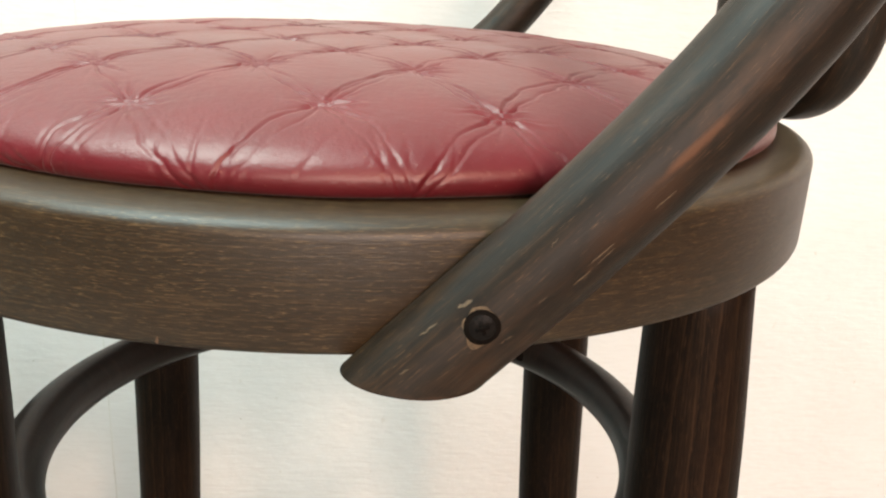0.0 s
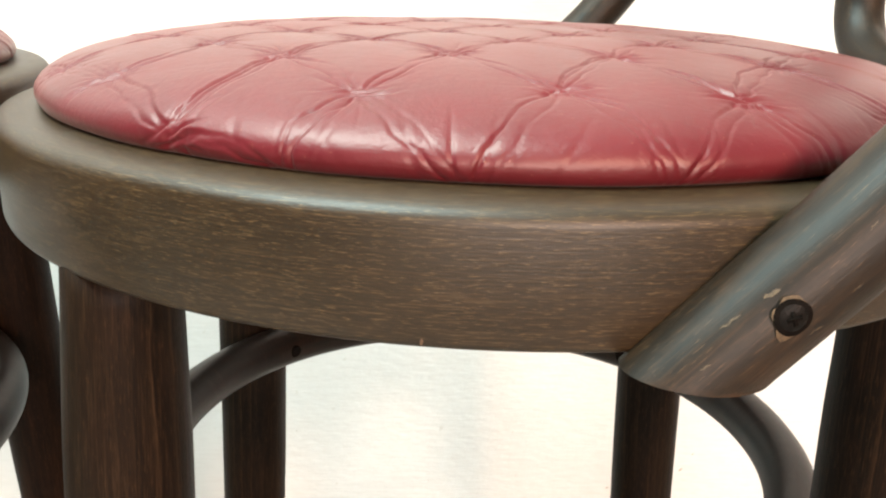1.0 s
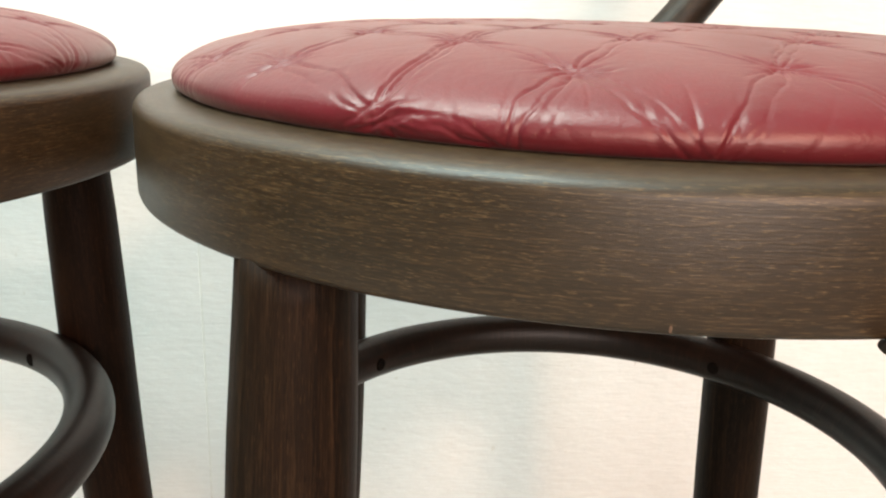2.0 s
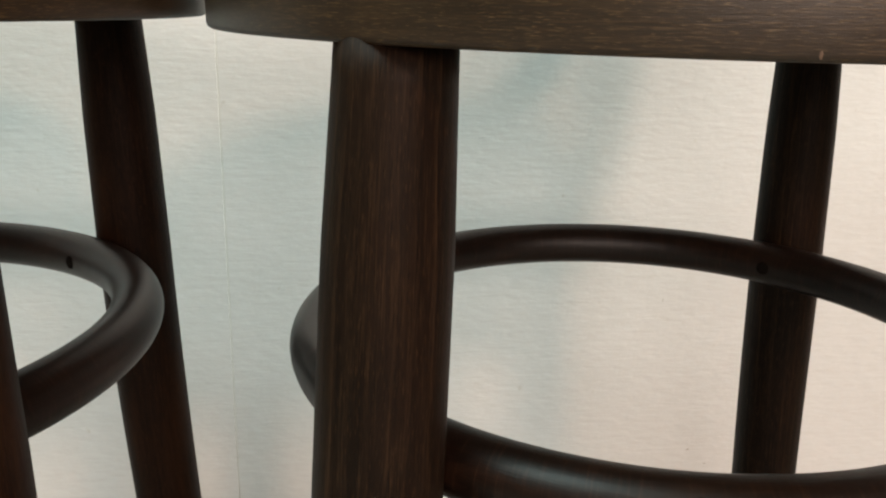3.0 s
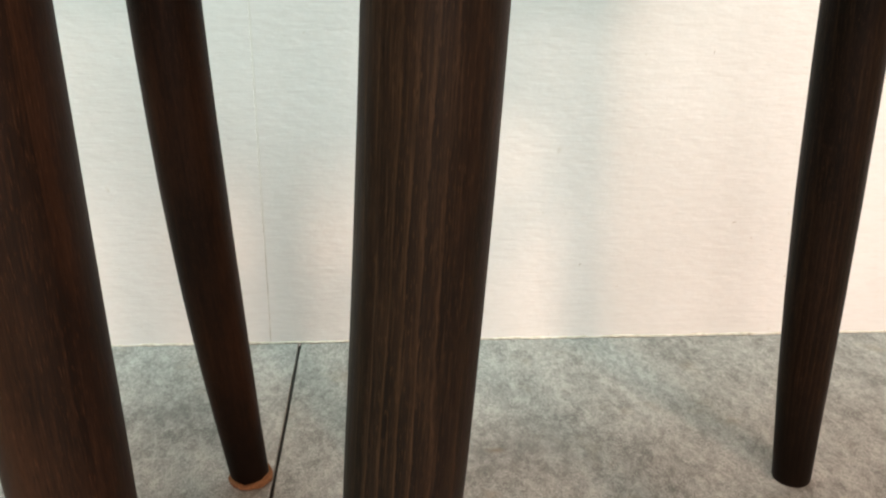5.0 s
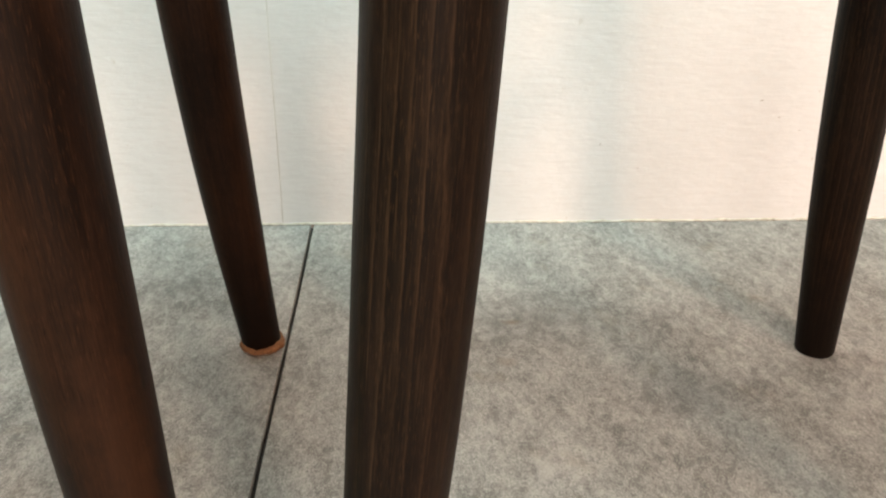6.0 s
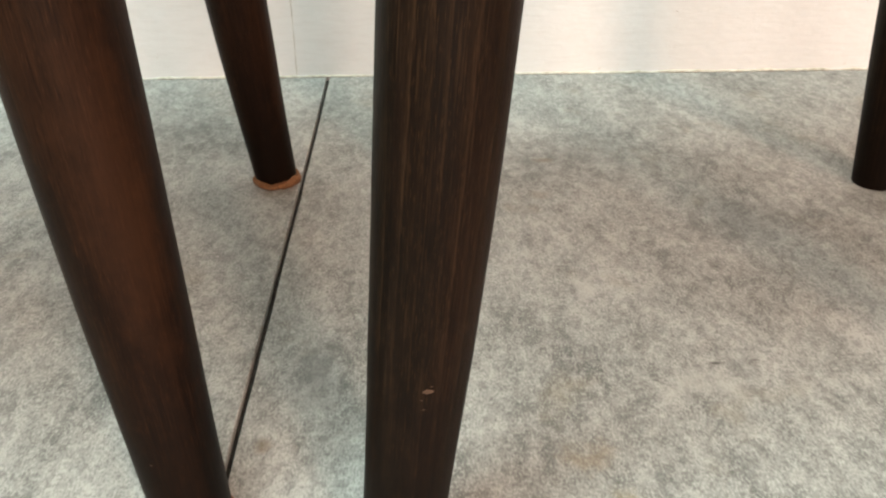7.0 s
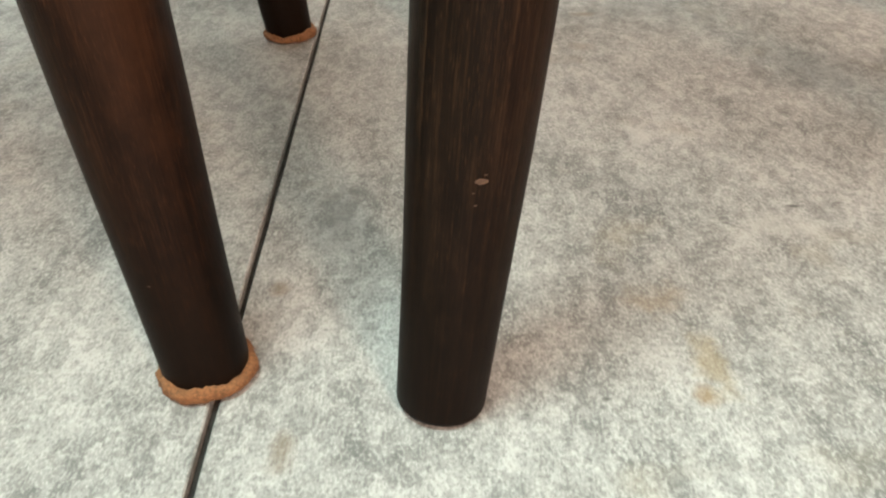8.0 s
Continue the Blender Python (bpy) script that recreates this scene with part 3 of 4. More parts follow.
def rim_bm():
    z0, z1 = RIM_BOTTOM, RIM_TOP
    return lathe([(0.2133, z0), (0.2143, z0 + 0.0006), (0.2148, z0 + 0.0020), (0.2149, z0 + 0.014), (0.2149, z1 - 0.0056), (0.2146, z1 - 0.0042), (0.2138, z1 - 0.0028), (0.2124, z1 - 0.0016),
                  (0.2102, z1 - 0.0007), (0.2072, z1 - 0.0001), (0.2030, z1 + 0.0003), (0.198, z1 + 0.0009), (0.1935, z1 + 0.0009), (0.189, z1 - 0.003), (0.187, z0 + 0.012), (0.188, z0)])


def cushion_mesh():
    """Domed vinyl cushion, gathered in a lozenge pattern of pinched points with creases between them."""
    R, H, Z0, ZC = CUSHION_R, 0.0302, RIM_TOP + 0.0008, 0.0052            # ZC: height of the widest line
    rr = np.concatenate([np.linspace(0, 0.9, 400), 1 - 0.1 * (1 - np.linspace(0, 1, 800)[1:]) ** 2.5]) * R
    zz = ZC + (H - ZC) * np.sqrt(np.clip(1 - (rr / R) ** 3.5, 0, 1))
    under = np.linspace(0, np.pi / 2, 120)[1:]
    top = np.concatenate([[0], np.cumsum(np.hypot(np.diff(rr), np.diff(zz)))])
    flat_r = rr
    rr = np.concatenate([rr, R - 0.0052 * (1 - np.cos(under))])
    zz = np.concatenate([zz, ZC * (1 - np.sin(under))])
    arc = np.concatenate([[0], np.cumsum(np.hypot(np.diff(rr), np.diff(zz)))])
    nr, na = 320, 1700
    s = np.linspace(0.0015, 1, nr) * arc[-1]
    r, z = np.interp(s, arc, rr), np.interp(s, arc, zz)
    dr, dz = np.gradient(r, s), np.gradient(z, s)
    nrm = np.stack([-dz, dr], 1)
    nrm /= np.linalg.norm(nrm, axis=1)[:, None]
    dense = np.linspace(0, 2 * np.pi, 4001)
    dense_sum = np.cumsum(0.42 + np.exp(-((dense - 1.5 * np.pi) / 0.95) ** 2))      # finer where the front is
    ang = np.interp((np.arange(na) + 0.5) / na * dense_sum[-1], dense_sum, dense)
    P = np.stack([s[:, None] * np.cos(ang), s[:, None] * np.sin(ang)], -1)
    # lattice of pinches, laid out on the flattened surface
    rng = np.random.RandomState(11)
    ox, a = -0.0569, 0.0572
    row_y = {-1: -0.1975, 0: -0.1642, 1: -0.1150, 2: -0.0770, 3: -0.0405}
    pins, deep = {}, set()
    for j in range(-1, 12):
        for i in range(-8, 10):
            x = ox + (i + 0.5 * (j % 2)) * a
            y = row_y[j] if j in row_y else 0.0025 + (j - 4) * 0.0385
            q = math.hypot(x, y)
            if q < 0.222:
                if j >= 0 and q < 0.2005:
                    g = np.interp(min(q, 0.1990), flat_r, top)
                    deep.add((i, j))
                else:
                    g = arc[-1] * 0.995
                pins[(i, j)] = np.array([x / q * g, y / q * g]) + rng.normal(0, 0.0008, 2)
    D = np.zeros(P.shape[:2])
    wob = rng.uniform(0, 7, 4)
    jit = 0.0011 * np.stack([np.sin(P[..., 1] * 190 + wob[0]) + np.sin(P[..., 0] * 310 + wob[1]), np.sin(P[..., 0] * 210 + wob[2]) + np.sin(P[..., 1] * 330 + wob[3])], -1)
    Q = P + jit * 0.25

    def near(c, reach):
        """The block of the grid round c."""
        q = math.hypot(*c)
        i0, i1 = np.searchsorted(s, [q - reach, q + reach])
        cols = np.arange(na)
        if q >= reach * 1.5:
            turn_ = (ang - math.atan2(c[1], c[0]) + np.pi) % (2 * np.pi) - np.pi
            cols = cols[np.abs(turn_) < math.asin(min(1, reach / q)) + 0.01]
        return np.ix_(np.arange(i0, i1), cols)

    for (i, j), c in pins.items():
        blk = near(c, 0.034)
        d = Q[blk] - c
        dist = np.hypot(d[..., 0], d[..., 1])
        if (i, j) not in deep:
            continue
        D[blk] -= 0.00075 * np.exp(-(dist / 0.0062) ** 2) + 0.00050 * np.exp(-(dist / 0.016) ** 2)
        # short wavy ridges side by side across the gathered point
        for off in (-0.0034, -0.0006, 0.0026):
            t, wave, shift = rng.uniform(-0.25, 0.25), rng.uniform(0, 6), rng.normal(0, 0.0024)
            u, v = d[..., 0] * math.cos(t) + d[..., 1] * math.sin(t) - shift, -d[..., 0] * math.sin(t) + d[..., 1] * math.cos(t)
            v = v - off - 0.0006 * np.sin(u * 420 + wave)
            D[blk] += rng.uniform(0.0007, 0.0013) * np.exp(-(u / rng.uniform(0.0055, 0.0090)) ** 2) * (0.8 * np.exp(-(v / 0.0013) ** 2) - 1.1 * np.exp(-np.abs(v - 0.0017) / 0.0007))
        # gathers that run out from the point, most of them towards the next points
        for k in range(rng.randint(9, 14)):
            t = rng.choice([0.93, np.pi - 0.93, np.pi + 0.93, -0.93]) + rng.normal(0, 0.30)
            ln, dep = rng.uniform(0.010, 0.027), rng.uniform(0.00020, 0.00065)
            u, v = d[..., 0] * math.cos(t) + d[..., 1] * math.sin(t), -d[..., 0] * math.sin(t) + d[..., 1] * math.cos(t)
            v = v - u * u * rng.uniform(-9, 9)
            D[blk] -= dep * np.exp(-np.abs(v) / 0.00070) * np.clip(1 - np.abs(u - ln * 0.5) / (ln * 0.5), 0, 1) ** 0.7
    for (i, j), c in pins.items():
        for di, dj, weight in ((0, 1, 1.0), (-1, 1, 0.85)):
            o = (i + di + (j % 2), j + dj)
            if o not in pins:
                continue
            e = pins[o] - c
            L = math.hypot(*e)
            if L > 0.085 or L < 0.012 or ((i, j) not in deep and o not in deep):
                continue
            e /= L
            blk = near((c + pins[o]) / 2, L * 0.75)
            d = Q[blk] - c
            u, v = (d[..., 0] * e[0] + d[..., 1] * e[1]) / L, -d[..., 0] * e[1] + d[..., 1] * e[0]
            inside = np.clip((u - 0.02) / 0.12, 0, 1) * np.clip((0.98 - u) / 0.12, 0, 1)
            belly = np.sin(np.pi * np.clip(u, 0, 1))
            lift = rng.uniform(-0.0035, 0.0035)
            for side_ in ((-1, 1, 0.15) if rng.uniform() < 0.35 else (-1, 1)):
                w = side_ * (0.0011 + rng.uniform(0.0005, 0.0026) * belly) + lift * belly + 0.0005 * np.sin(u * rng.uniform(9, 22) + rng.uniform(0, 6)) + 0.00010 * np.sin(u * rng.uniform(40, 70) + rng.uniform(0, 6))
                gone, where = rng.uniform(0.25, 0.9), rng.uniform(0.35, 0.65)                    # the crease fades somewhere between the points
                fade = 1 - gone * np.exp(-((u - where) / rng.uniform(0.12, 0.24)) ** 2)
                dep = weight * rng.uniform(0.00060, 0.00125) * (0.7 if j < 0 else 1.0) * fade
                D[blk] -= dep * np.exp(-np.abs(v - w) / 0.00072) * inside
                D[blk] += 0.22 * dep * np.exp(-((v - w - 0.0014 * np.sign(side_)) / 0.0008) ** 2) * inside
    # pleats that run down over the edge
    edge = np.clip((s - 0.168) / 0.02, 0, 1)[:, None] * np.clip((arc[-1] - s) / 0.006, 0.15, 1)[:, None]
    for (i, j), c in pins.items():
        q = math.hypot(*c)
        if q < 0.185 or abs(q - 0.2) > 0.02 and (i, j) in deep:
            continue
        t0 = math.atan2(c[1], c[0])
        for k in range(rng.randint(5, 9)):
            off = rng.normal(0, 0.045)
            dd = (ang - t0 - off + np.pi) % (2 * np.pi) - np.pi
            fan = dd[None, :] - off * 0.9 * np.clip((q - s) / 0.03, -0.3, 1.3)[:, None]
            D -= rng.uniform(0.00009, 0.00028) * edge * np.exp(-(fan * q / rng.uniform(0.0008, 0.0017)) ** 2) * np.clip((s - q + 0.036) / 0.02, 0, 1)[:, None]
    D += 0.0003 * np.sin(P[..., 0] * 70 + 1) * np.sin(P[..., 1] * 63 + 2)
    D *= np.clip((arc[-1] - s) / 0.004, 0, 1)[:, None]
    rad = r[:, None] + nrm[:, :1] * D
    zed = Z0 + z[:, None] + nrm[:, 1:] * D
    verts = np.stack([rad * np.cos(ang), rad * np.sin(ang), zed], -1).reshape(-1, 3)
    low = np.stack([0.190 * np.cos(ang), 0.190 * np.sin(ang), np.full(na, Z0 - 0.004)], -1)
    verts = np.concatenate([verts, low, [[0, 0, zed[0].mean()]]])
    k = np.arange(na)
    nx = (k + 1) % na
    quads = [np.stack([m * na + k, m * na + nx, (m + 1) * na + nx, (m + 1) * na + k], 1)[:, ::-1] for m in range(nr)]
    quads = np.concatenate(quads)
    tip = len(verts) - 1
    faces = quads.tolist() + [(tip, int(p), int(q)) for p, q in zip(k, nx)]
    me = bpy.data.meshes.new("cushion")
    me.from_pydata(verts.tolist(), [], faces)
    me.materials.append(VINYL)
    me.polygons.foreach_set("use_smooth", [True] * len(me.polygons))
    me.update()
    return me


# near side of the bent hoop that rises from the rim to the back
HOOP_SIDE = ((0.0110, -0.2215, 0.5707), (0.0260, -0.2210, 0.5855), (0.0380, -0.2205, 0.5974), (0.0526, -0.2200, 0.6117), (0.0667, -0.2200, 0.6259), (0.0804, -0.2200, 0.6406), (0.0936, -0.2200, 0.6550),
             (0.1064, -0.2200, 0.6700), (0.1173, -0.2200, 0.6842), (0.1268, -0.2195, 0.6975), (0.144, -0.218, 0.725), (0.165, -0.211, 0.765), (0.188, -0.192, 0.815), (0.209, -0.154, 0.867), (0.223, -0.10, 0.902))
HOOP_CUT = 0.5912


def hoop_bm():
    """One bent bar, up from the near side of the rim, round the back and down again; both ends sawn level and rounded over."""
    knots = list(HOOP_SIDE) + [(0.228, -0.035, 0.917), (0.228, 0.035, 0.917)] + [(x + 0.006 * min(1.0, max(0.0, (z - 0.60) / 0.05)), -y, z) for x, y, z in reversed(HOOP_SIDE)]
    bm = tube(spline(knots, 8), 0.0147, 48, side=(0.1, 1, 0.05))
    down = (Vector(HOOP_SIDE[0]) - Vector(HOOP_SIDE[3])).normalized()
    for v in bm.verts:
        if v.co.x > 0.075:
            continue
        d = Vector((down.x, down.y if v.co.y < 0 else -down.y, down.z))
        cut = HOOP_CUT + 0.0014 * max(0.0, (0.030 - v.co.x) / 0.02)
        over = cut + 0.0035 - v.co.z                       # soft limit: the last millimetres are rounded
        if over > 0:
            want = cut + 0.0035 * math.exp(-over / 0.0035)
            v.co += d * ((v.co.z - want) / -d.z)
    return bm


def loop_bm():
    half = [(0.2150, 0.0, 0.6470), (0.2150, 0.026, 0.6480), (0.2160, 0.048, 0.6550), (0.2175, 0.062, 0.6690), (0.2190, 0.068, 0.690), (0.2210, 0.073, 0.733), (0.2240, 0.075, 0.79), (0.2280, 0.070, 0.85), (0.2300, 0.055, 0.900)]
    knots = [(x, -y, z) for x, y, z in reversed(half)] + half[1:]
    return tube(spline(knots, 8), 0.0130, 32, side=(1, 0, 0))


def screw_bm(r=0.0052, depth=0.0016):
    """A cross-head screw, its axis along z and its head at z = 0."""
    bm = bmesh.new()
    prof = [(0.0, -0.0006), (r * 0.55, -0.0003), (r * 0.92, -0.0004), (r, -0.0010), (r, -depth - 0.002)]
    seg = 28
    mid = bm.verts.new((0, 0, -0.0006))
    rings = [[bm.verts.new((q * math.cos(math.tau * k / seg), q * math.sin(math.tau * k / seg), z)) for k in range(seg)] for q, z in prof[1:]]
    for k in range(seg):
        bm.faces.new((mid, rings[0][k], rings[0][(k + 1) % seg]))
        for a, b in zip(rings, rings[1:]):
            bm.faces.new((a[k], b[k], b[(k + 1) % seg], a[(k + 1) % seg]))
    return bm


def slot_bm(r):
    bm = bmesh.new()
    for sx, sy in ((r * 1.15, r * 0.30), (r * 0.30, r * 1.15)):
        g = bmesh.ops.create_cube(bm, size=1.0)["verts"]
        bmesh.ops.scale(bm, vec=(sx, sy, 0.0003), verts=g)
    return bm


HOOP_FINE = [tuple(p) for p in spline(HOOP_SIDE, 40)]


def disc_bm(r, dome):
    bm = bmesh.new()
    seg = 28
    mid = bm.verts.new((0, 0, dome))
    rings = [[bm.verts.new((r * q * math.cos(math.tau * k / seg), r * q * math.sin(math.tau * k / seg), z)) for k in range(seg)] for q, z in ((0.5, dome * 0.8), (0.85, dome * 0.35), (1.0, -0.0001))]
    for k in range(seg):
        bm.faces.new((mid, rings[0][k], rings[0][(k + 1) % seg]))
        for a, b in zip(rings, rings[1:]):
            bm.faces.new((a[k], b[k], b[(k + 1) % seg], a[(k + 1) % seg]))
    return bm


def washer_bm(r0, r1, seed, h=0.0007):
    """A ragged ring of bare wood round a screw hole."""
    bm = bmesh.new()
    seg = 36
    inner, outer = [], []
    for k in range(seg):
        a = math.tau * k / seg
        q = r0 + (r1 - r0) * max(0.06, 0.25 + 1.0 * noise.noise((math.cos(a) * 1.3, math.sin(a) * 1.3, seed)) + 0.5 * noise.noise((math.cos(a) * 6, math.sin(a) * 6, seed)))
        inner.append(bm.verts.new((r0 * math.cos(a), r0 * math.sin(a), 0.0)))
        outer.append(bm.verts.new((q * math.cos(a), q * math.sin(a), 0.0)))
    for k in range(seg):
        bm.faces.new((inner[k], inner[(k + 1) % seg], outer[(k + 1) % seg], outer[k]))
    return bm


def aim(p, out):
    """A pose at p with its z axis along out."""
    return Matrix.Translation(p) @ Vector(out).to_track_quat("Z", "Y").to_matrix().to_4x4()


def leg_chip(leg, spec, z, heading, length, width):
    """A small pale chip lying on a leg, facing the heading in degrees."""
    core, a = leg_point(*spec, z), radians(heading)
    rad = float(np.interp(z, [0.0, 0.05, 0.1, 0.17], [0.0153, 0.0169, 0.0189, 0.0209]))
    out = Vector((math.cos(a), math.sin(a), -0.10)).normalized()
    bm = scratch_bm(length, width, z)
    for v in bm.verts:
        v.co.z = 0.00030 - v.co.x ** 2 / (2 * rad)
    along = out.cross(Vector((0, 0, -1))).normalized()
    turn3 = Matrix((along, out.cross(along), out)).transposed().to_4x4()
    part("chip", bm, CHIP, leg, "pale chip in the stain").matrix_basis = Matrix.Translation(core + out * rad) @ turn3


def build_chair():
    chair = thing("bentwood_chair", "dark-stained round bentwood chair with a tufted burgundy vinyl seat", "chair", "bentwood chairs by the wall")
    rim = part("seat_rim", rim_bm(), WOOD_RIM, chair, "dark brown bent beech rim with a rounded top edge")
    rim.location = RIM_AT
    cushion = new("cushion", cushion_mesh())
    cushion.parent = chair
    cushion.location = RIM_AT
    cushion["label"] = "burgundy vinyl cushion gathered in lozenges"
    bm = lathe([(0.002, RIM_BOTTOM + 0.014), (0.1885, RIM_BOTTOM + 0.014), (0.1885, RIM_BOTTOM + 0.024), (0.002, RIM_BOTTOM + 0.024)], 96)
    part("seat_board", bm, BOARD, chair).location = RIM_AT
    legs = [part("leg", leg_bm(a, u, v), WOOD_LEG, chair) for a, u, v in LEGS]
    first_leg = legs[0]
    n = 160
    ring = part("stretcher_ring", tube([(RING_R * math.cos(math.tau * k / n), RING_R * math.sin(math.tau * k / n), RING_Z) for k in range(n)], RING_BAR, 32, True), WOOD_RING, chair, "round bent stretcher inside the legs")
    hole = finish("screw", screw_bm(0.0042), HOLE_SHADE)
    for a, u, v in LEGS:
        q = radians(a - 1.0)
        s = new("screw", hole)
        s.parent = ring
        d = Vector((-math.cos(q), -math.sin(q), 0))
        s.matrix_basis = aim(Vector((math.cos(q), math.sin(q), 0)) * (RING_R - RING_BAR) + Vector((0, 0, RING_Z)) + d * 0.0006, d)
    hoop = part("back_hoop", hoop_bm(), WOOD_ARM, chair, "bent hoop with rubbed edges screwed to the rim")
    axis = (Vector(HOOP_SIDE[4]) - Vector(HOOP_SIDE[2])).normalized()
    for sgn in (-1, 1):
        line = Vector((axis.x, axis.y if sgn < 0 else -axis.y, axis.z))
        out = Vector((0.0, sgn * 1.0, 0.06))
        out = (out - line * out.dot(line)).normalized()
        m = aim(Vector((0.0497, sgn * 0.2203, 0.6118)) + out * 0.0147, out)
        flat = m.to_3x3().inverted() @ line
        # recess is a flat disc on the bar, its shade painted near black
        for nm, bm, mat, lab, turn in (("worn_ring", washer_bm(0.0045, 0.0066, 7.0 + sgn), BARE, "", 0), ("screw_recess", disc_bm(0.0048, 0.0), HOLE_SHADE, "", 0),
                                       ("screw", disc_bm(0.0035, 0.0003), SCREW, "dark cross-head screw", 0), ("screw_slot", slot_bm(0.0032), HOLE_SHADE, "", 20)):
            bmesh.ops.rotate(bm, verts=bm.verts[:], cent=(0, 0, 0), matrix=Matrix.Rotation(radians(turn), 3, "Z"))
            lift = {"worn_ring": 0.00010, "screw_recess": 0.00022, "screw": 0.00030, "screw_slot": 0.00078}[nm]
            for v in bm.verts:
                off = v.co.y * flat.x - v.co.x * flat.y
                v.co.z += lift - off * off / (2 * 0.0147)
            part(nm, bm, mat, hoop, lab).matrix_basis = m
    for x, z, ln, wd, tilt in ((0.0360, 0.6098, 0.0060, 0.0005, 42), (0.0775, 0.6325, 0.0090, 0.0005, 44), (0.0735, 0.6262, 0.0060, 0.0004, 42), (0.0450, 0.6172, 0.0045, 0.0011, 35), (0.0790, 0.6322, 0.0060, 0.0004, 47), (0.0560, 0.6090, 0.0040, 0.0004, 38), (0.0660, 0.6350, 0.0030, 0.0003, 50), (0.0920, 0.6470, 0.0070, 0.0004, 46), (0.0300, 0.5990, 0.0030, 0.0004, 40), (0.0640, 0.6200, 0.0035, 0.0003, 44)):
        # rubbed-through scratches on the near side of the bar
        bm = scratch_bm(ln, wd, x)
        bmesh.ops.rotate(bm, verts=bm.verts[:], cent=(0, 0, 0), matrix=Matrix.Rotation(radians(90), 3, "X") )
        bmesh.ops.rotate(bm, verts=bm.verts[:], cent=(0, 0, 0), matrix=Matrix.Rotation(radians(-tilt), 3, "Y"))
        for v in bm.verts:
            p = Vector((x, 0, z)) + v.co
            best = min(((p.x - a) ** 2 + (p.z - c) ** 2, a, b, c) for a, b, c in HOOP_FINE)
            d2 = min(best[0], 0.0146 ** 2)
            v.co = Vector((p.x, best[2] - math.sqrt(0.01475 ** 2 - d2) - 0.00008 + (0.0001 if v.co.y > 0 else 0), p.z))
        part("scratch", bm, BARE, hoop, "pale scratch through the stain")
    part("back_loop", loop_bm(), WOOD_ARM, chair)
    for z, q, ln, wd in ((0.0940, 278, 0.0040, 0.0026), (0.0865, 275, 0.0012, 0.0005), (0.0905, 272, 0.0010, 0.0004), (0.0960, 281, 0.0014, 0.0004)):
        leg_chip(first_leg, LEGS[0], z, q, ln, wd)
    bm = scratch_bm(0.0022, 0.0013, 0.3)
    part("worn_spot", bm, CHIP, rim, "small pale chip").matrix_basis = Matrix.Translation((-0.0404, -0.2110, 0.5966)) @ Matrix.Rotation(radians(10.8), 4, "Z").inverted() @ Matrix.Rotation(radians(90), 4, "X") @ Matrix.Rotation(radians(90), 4, "Z")
    rng = random.Random(8)
    st = finish("staple", box_bm(0.0026, 0.00026, 0.0003, 0.00008, 1), STAPLE, False)
    for k in range(26):
        a = math.tau * (k + rng.uniform(-0.45, 0.45)) / 26
        s = new("staple", st)
        s.parent = rim
        rr = CUSHION_R + rng.uniform(0.0002, 0.0020)
        s.matrix_basis = pose(rr * math.cos(a), rr * math.sin(a), RIM_TOP + 0.0004, 0, 0, math.degrees(a) + 90 + rng.uniform(-14, 14)) @ Matrix.Diagonal((rng.uniform(0.25, 1.0), 1, 1, 1))
    return chair


chair = build_chair()
FAR_TURN = 182.4
far = copy_thing(chair, pose(-0.4323, 0.0012, 0.0030, 0, 0, FAR_TURN))
far["label"] = "dark-stained round bentwood chair with felt pads under its feet"
FAR_LEGS = ((47.91, 0.0000, -0.0022), (138.0, 0.0, 0.0), (317.40, -0.0028, 0.0047), (226.6, 0.0, 0.0))   # the same legs, with their own lean


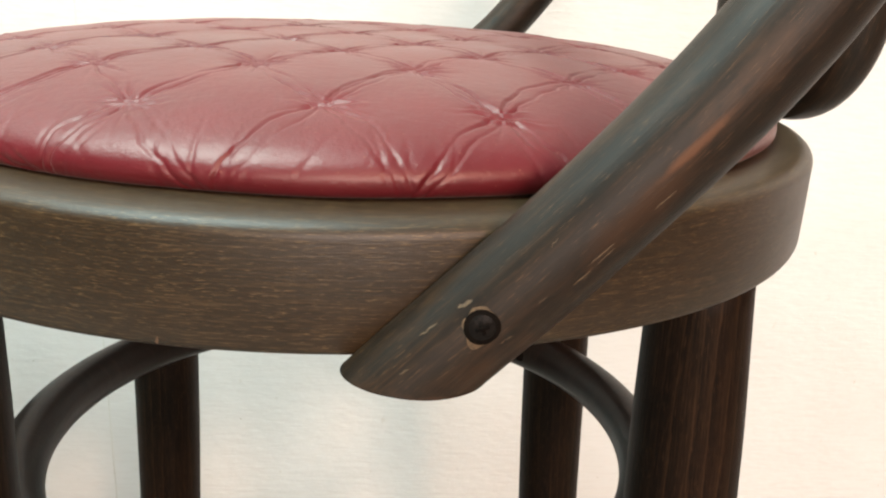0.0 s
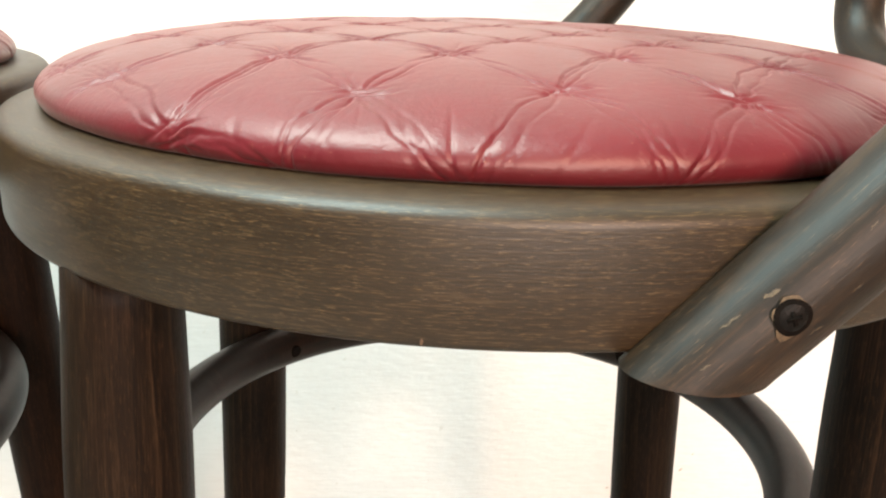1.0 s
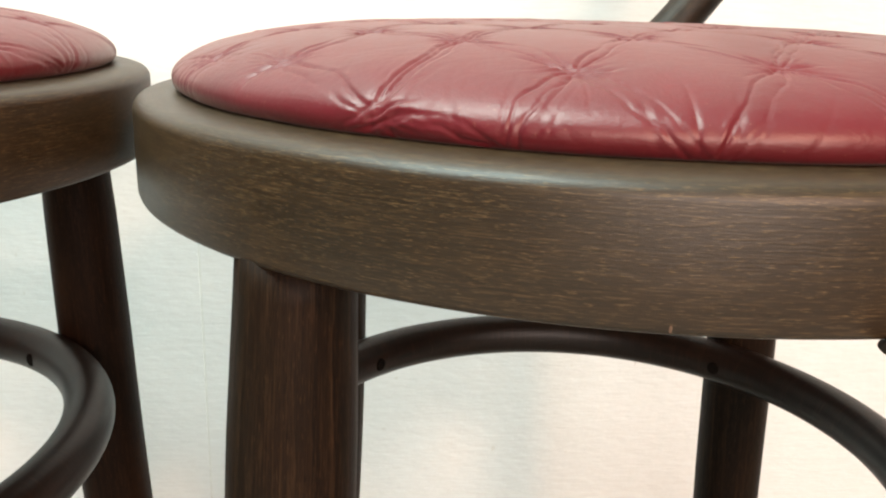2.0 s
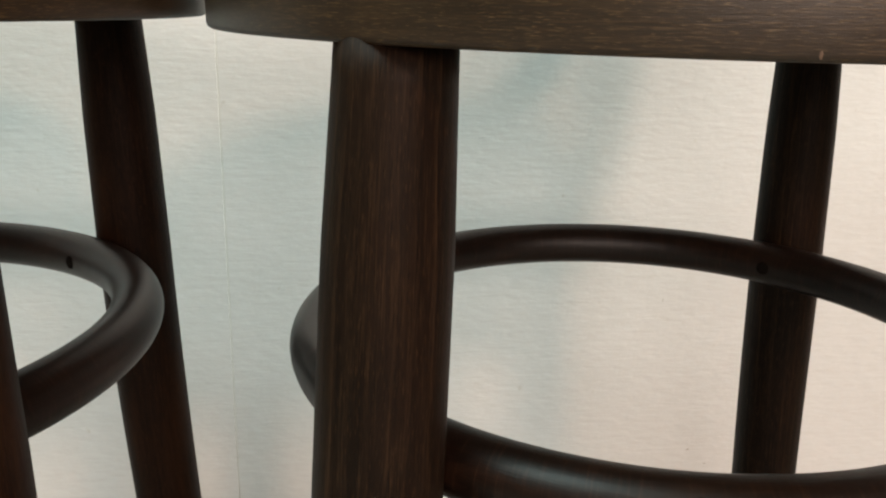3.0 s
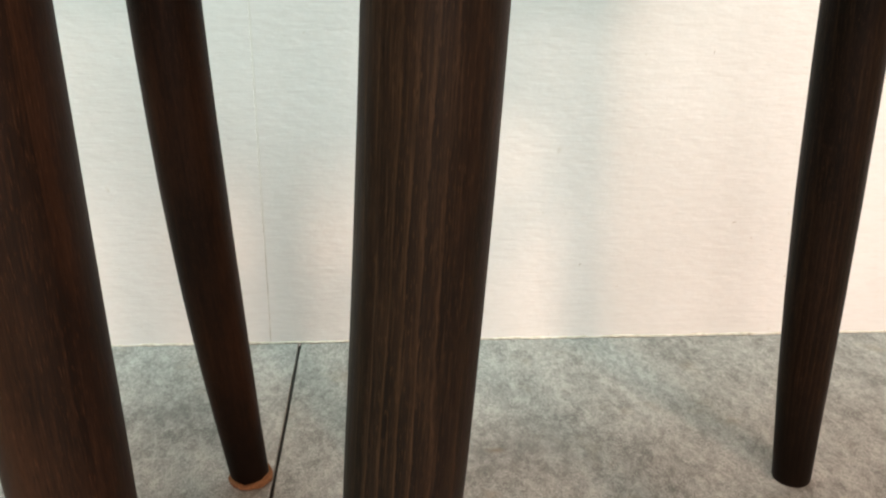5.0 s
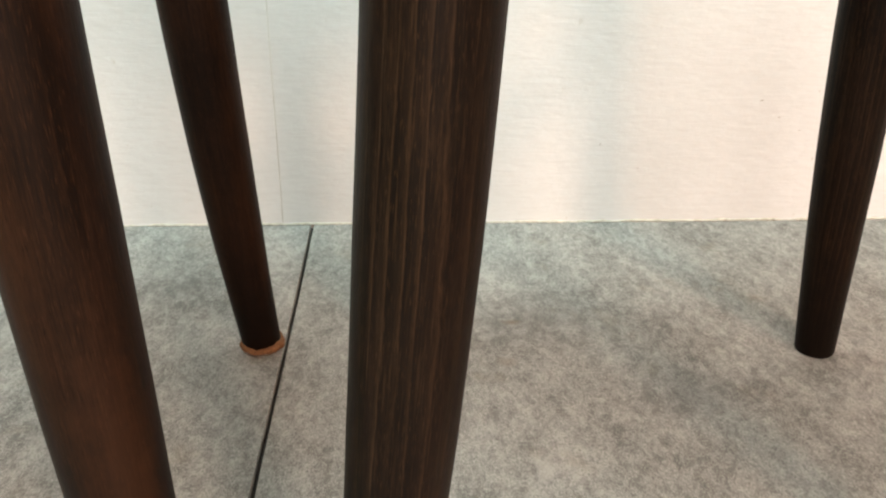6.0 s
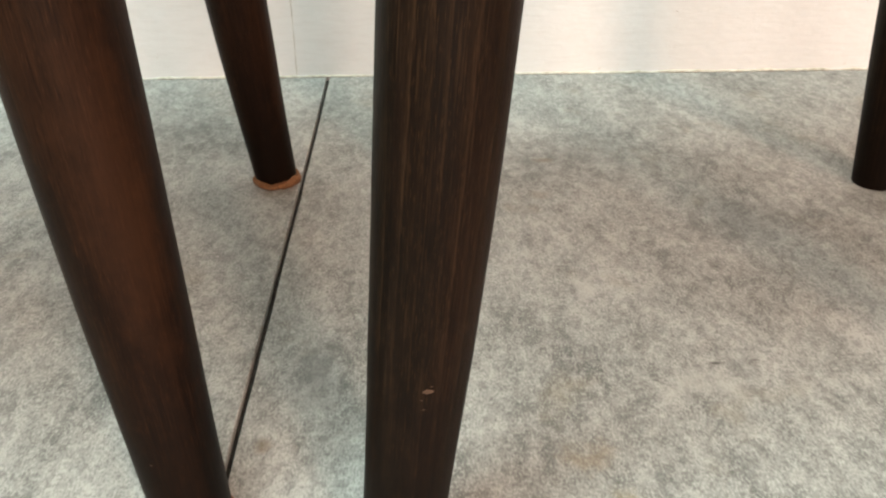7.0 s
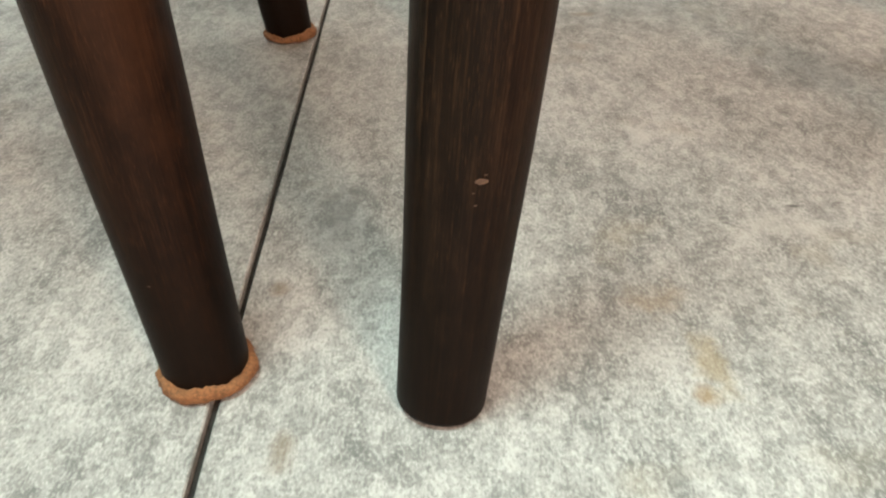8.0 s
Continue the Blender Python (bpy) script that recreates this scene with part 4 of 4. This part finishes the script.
def felt_pad_bm(seed):
    """A soft felt disc, uneven at its edge."""
    bm = bmesh.new()
    seg = 72
    rings = []
    for q, z in ((0.62, 0.0002), (0.98, 0.0003), (1.07, 0.0014), (1.08, 0.0033), (1.05, 0.0047), (0.96, 0.0054), (0.72, 0.0050)):
        ring = []
        for k in range(seg):
            a = math.tau * k / seg
            r = 0.0164 * (q + 0.09 * noise.noise((math.cos(a) * 2.2, math.sin(a) * 2.2, seed)) + 0.055 * noise.noise((math.cos(a) * 9, math.sin(a) * 9, seed + z * 900)) + 0.03 * noise.noise((math.cos(a) * 26, math.sin(a) * 26, seed + z * 900)))
            ring.append(bm.verts.new((r * math.cos(a), r * math.sin(a), z * (1 + (0.45 * noise.noise((math.cos(a) * 1.3, math.sin(a) * 1.3, seed + 5)) + 0.25 * noise.noise((math.cos(a) * 10, math.sin(a) * 10, seed + 5)) if z > 0.002 else 0)))))
        rings.append(ring)
    for a, b in zip(rings, rings[1:]):
        for k in range(seg):
            bm.faces.new((a[k], a[(k + 1) % seg], b[(k + 1) % seg], b[k]))
    bm.faces.new(rings[0])
    bm.faces.new(rings[-1])
    rng = random.Random(int(seed * 10))
    for k in range(260):                                    # loose fibres that stand out from the edge
        a, z, ln = rng.uniform(0, math.tau), rng.uniform(0.0004, 0.0054), rng.uniform(0.0007, 0.0022)
        out = Vector((math.cos(a + rng.uniform(-0.5, 0.5)), math.sin(a + rng.uniform(-0.5, 0.5)), rng.uniform(-0.45, 0.5)))
        base = Vector((0.0168 * math.cos(a), 0.0168 * math.sin(a), z))
        tip = base + out * ln
        tip.z = max(tip.z, 0.0003)
        wide = Vector((-math.sin(a), math.cos(a), 0.4)) * 0.00011
        bm.faces.new([bm.verts.new(p) for p in (base - wide, base + wide, tip)])
    return bm


turn = Matrix.Rotation(radians(-FAR_TURN), 3, "Z")
far_legs = [c for c in far.children if c.name.startswith("leg")]
for i, (leg, (a, u, v)) in enumerate(zip(far_legs, FAR_LEGS)):
    for mark in list(leg.children):
        bpy.data.objects.remove(mark)
    lean = turn @ Vector((u, v, 0))
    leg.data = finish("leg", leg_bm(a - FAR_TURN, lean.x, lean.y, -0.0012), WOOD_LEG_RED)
    pad = part("felt_pad", felt_pad_bm(2.0 + i * 3.7), FELT, leg, "worn orange-brown felt pad")
    pad.location = leg_point(a - FAR_TURN, lean.x, lean.y, 0) + turn @ Vector((0.0010, -0.0022, 0) if i == 0 else (0, 0, 0)) + Vector((0, 0, -0.0030))
    if i == 2:
        leg_chip(leg, (a - FAR_TURN, lean.x, lean.y), 0.0470, 258 - FAR_TURN, 0.0012, 0.0006)
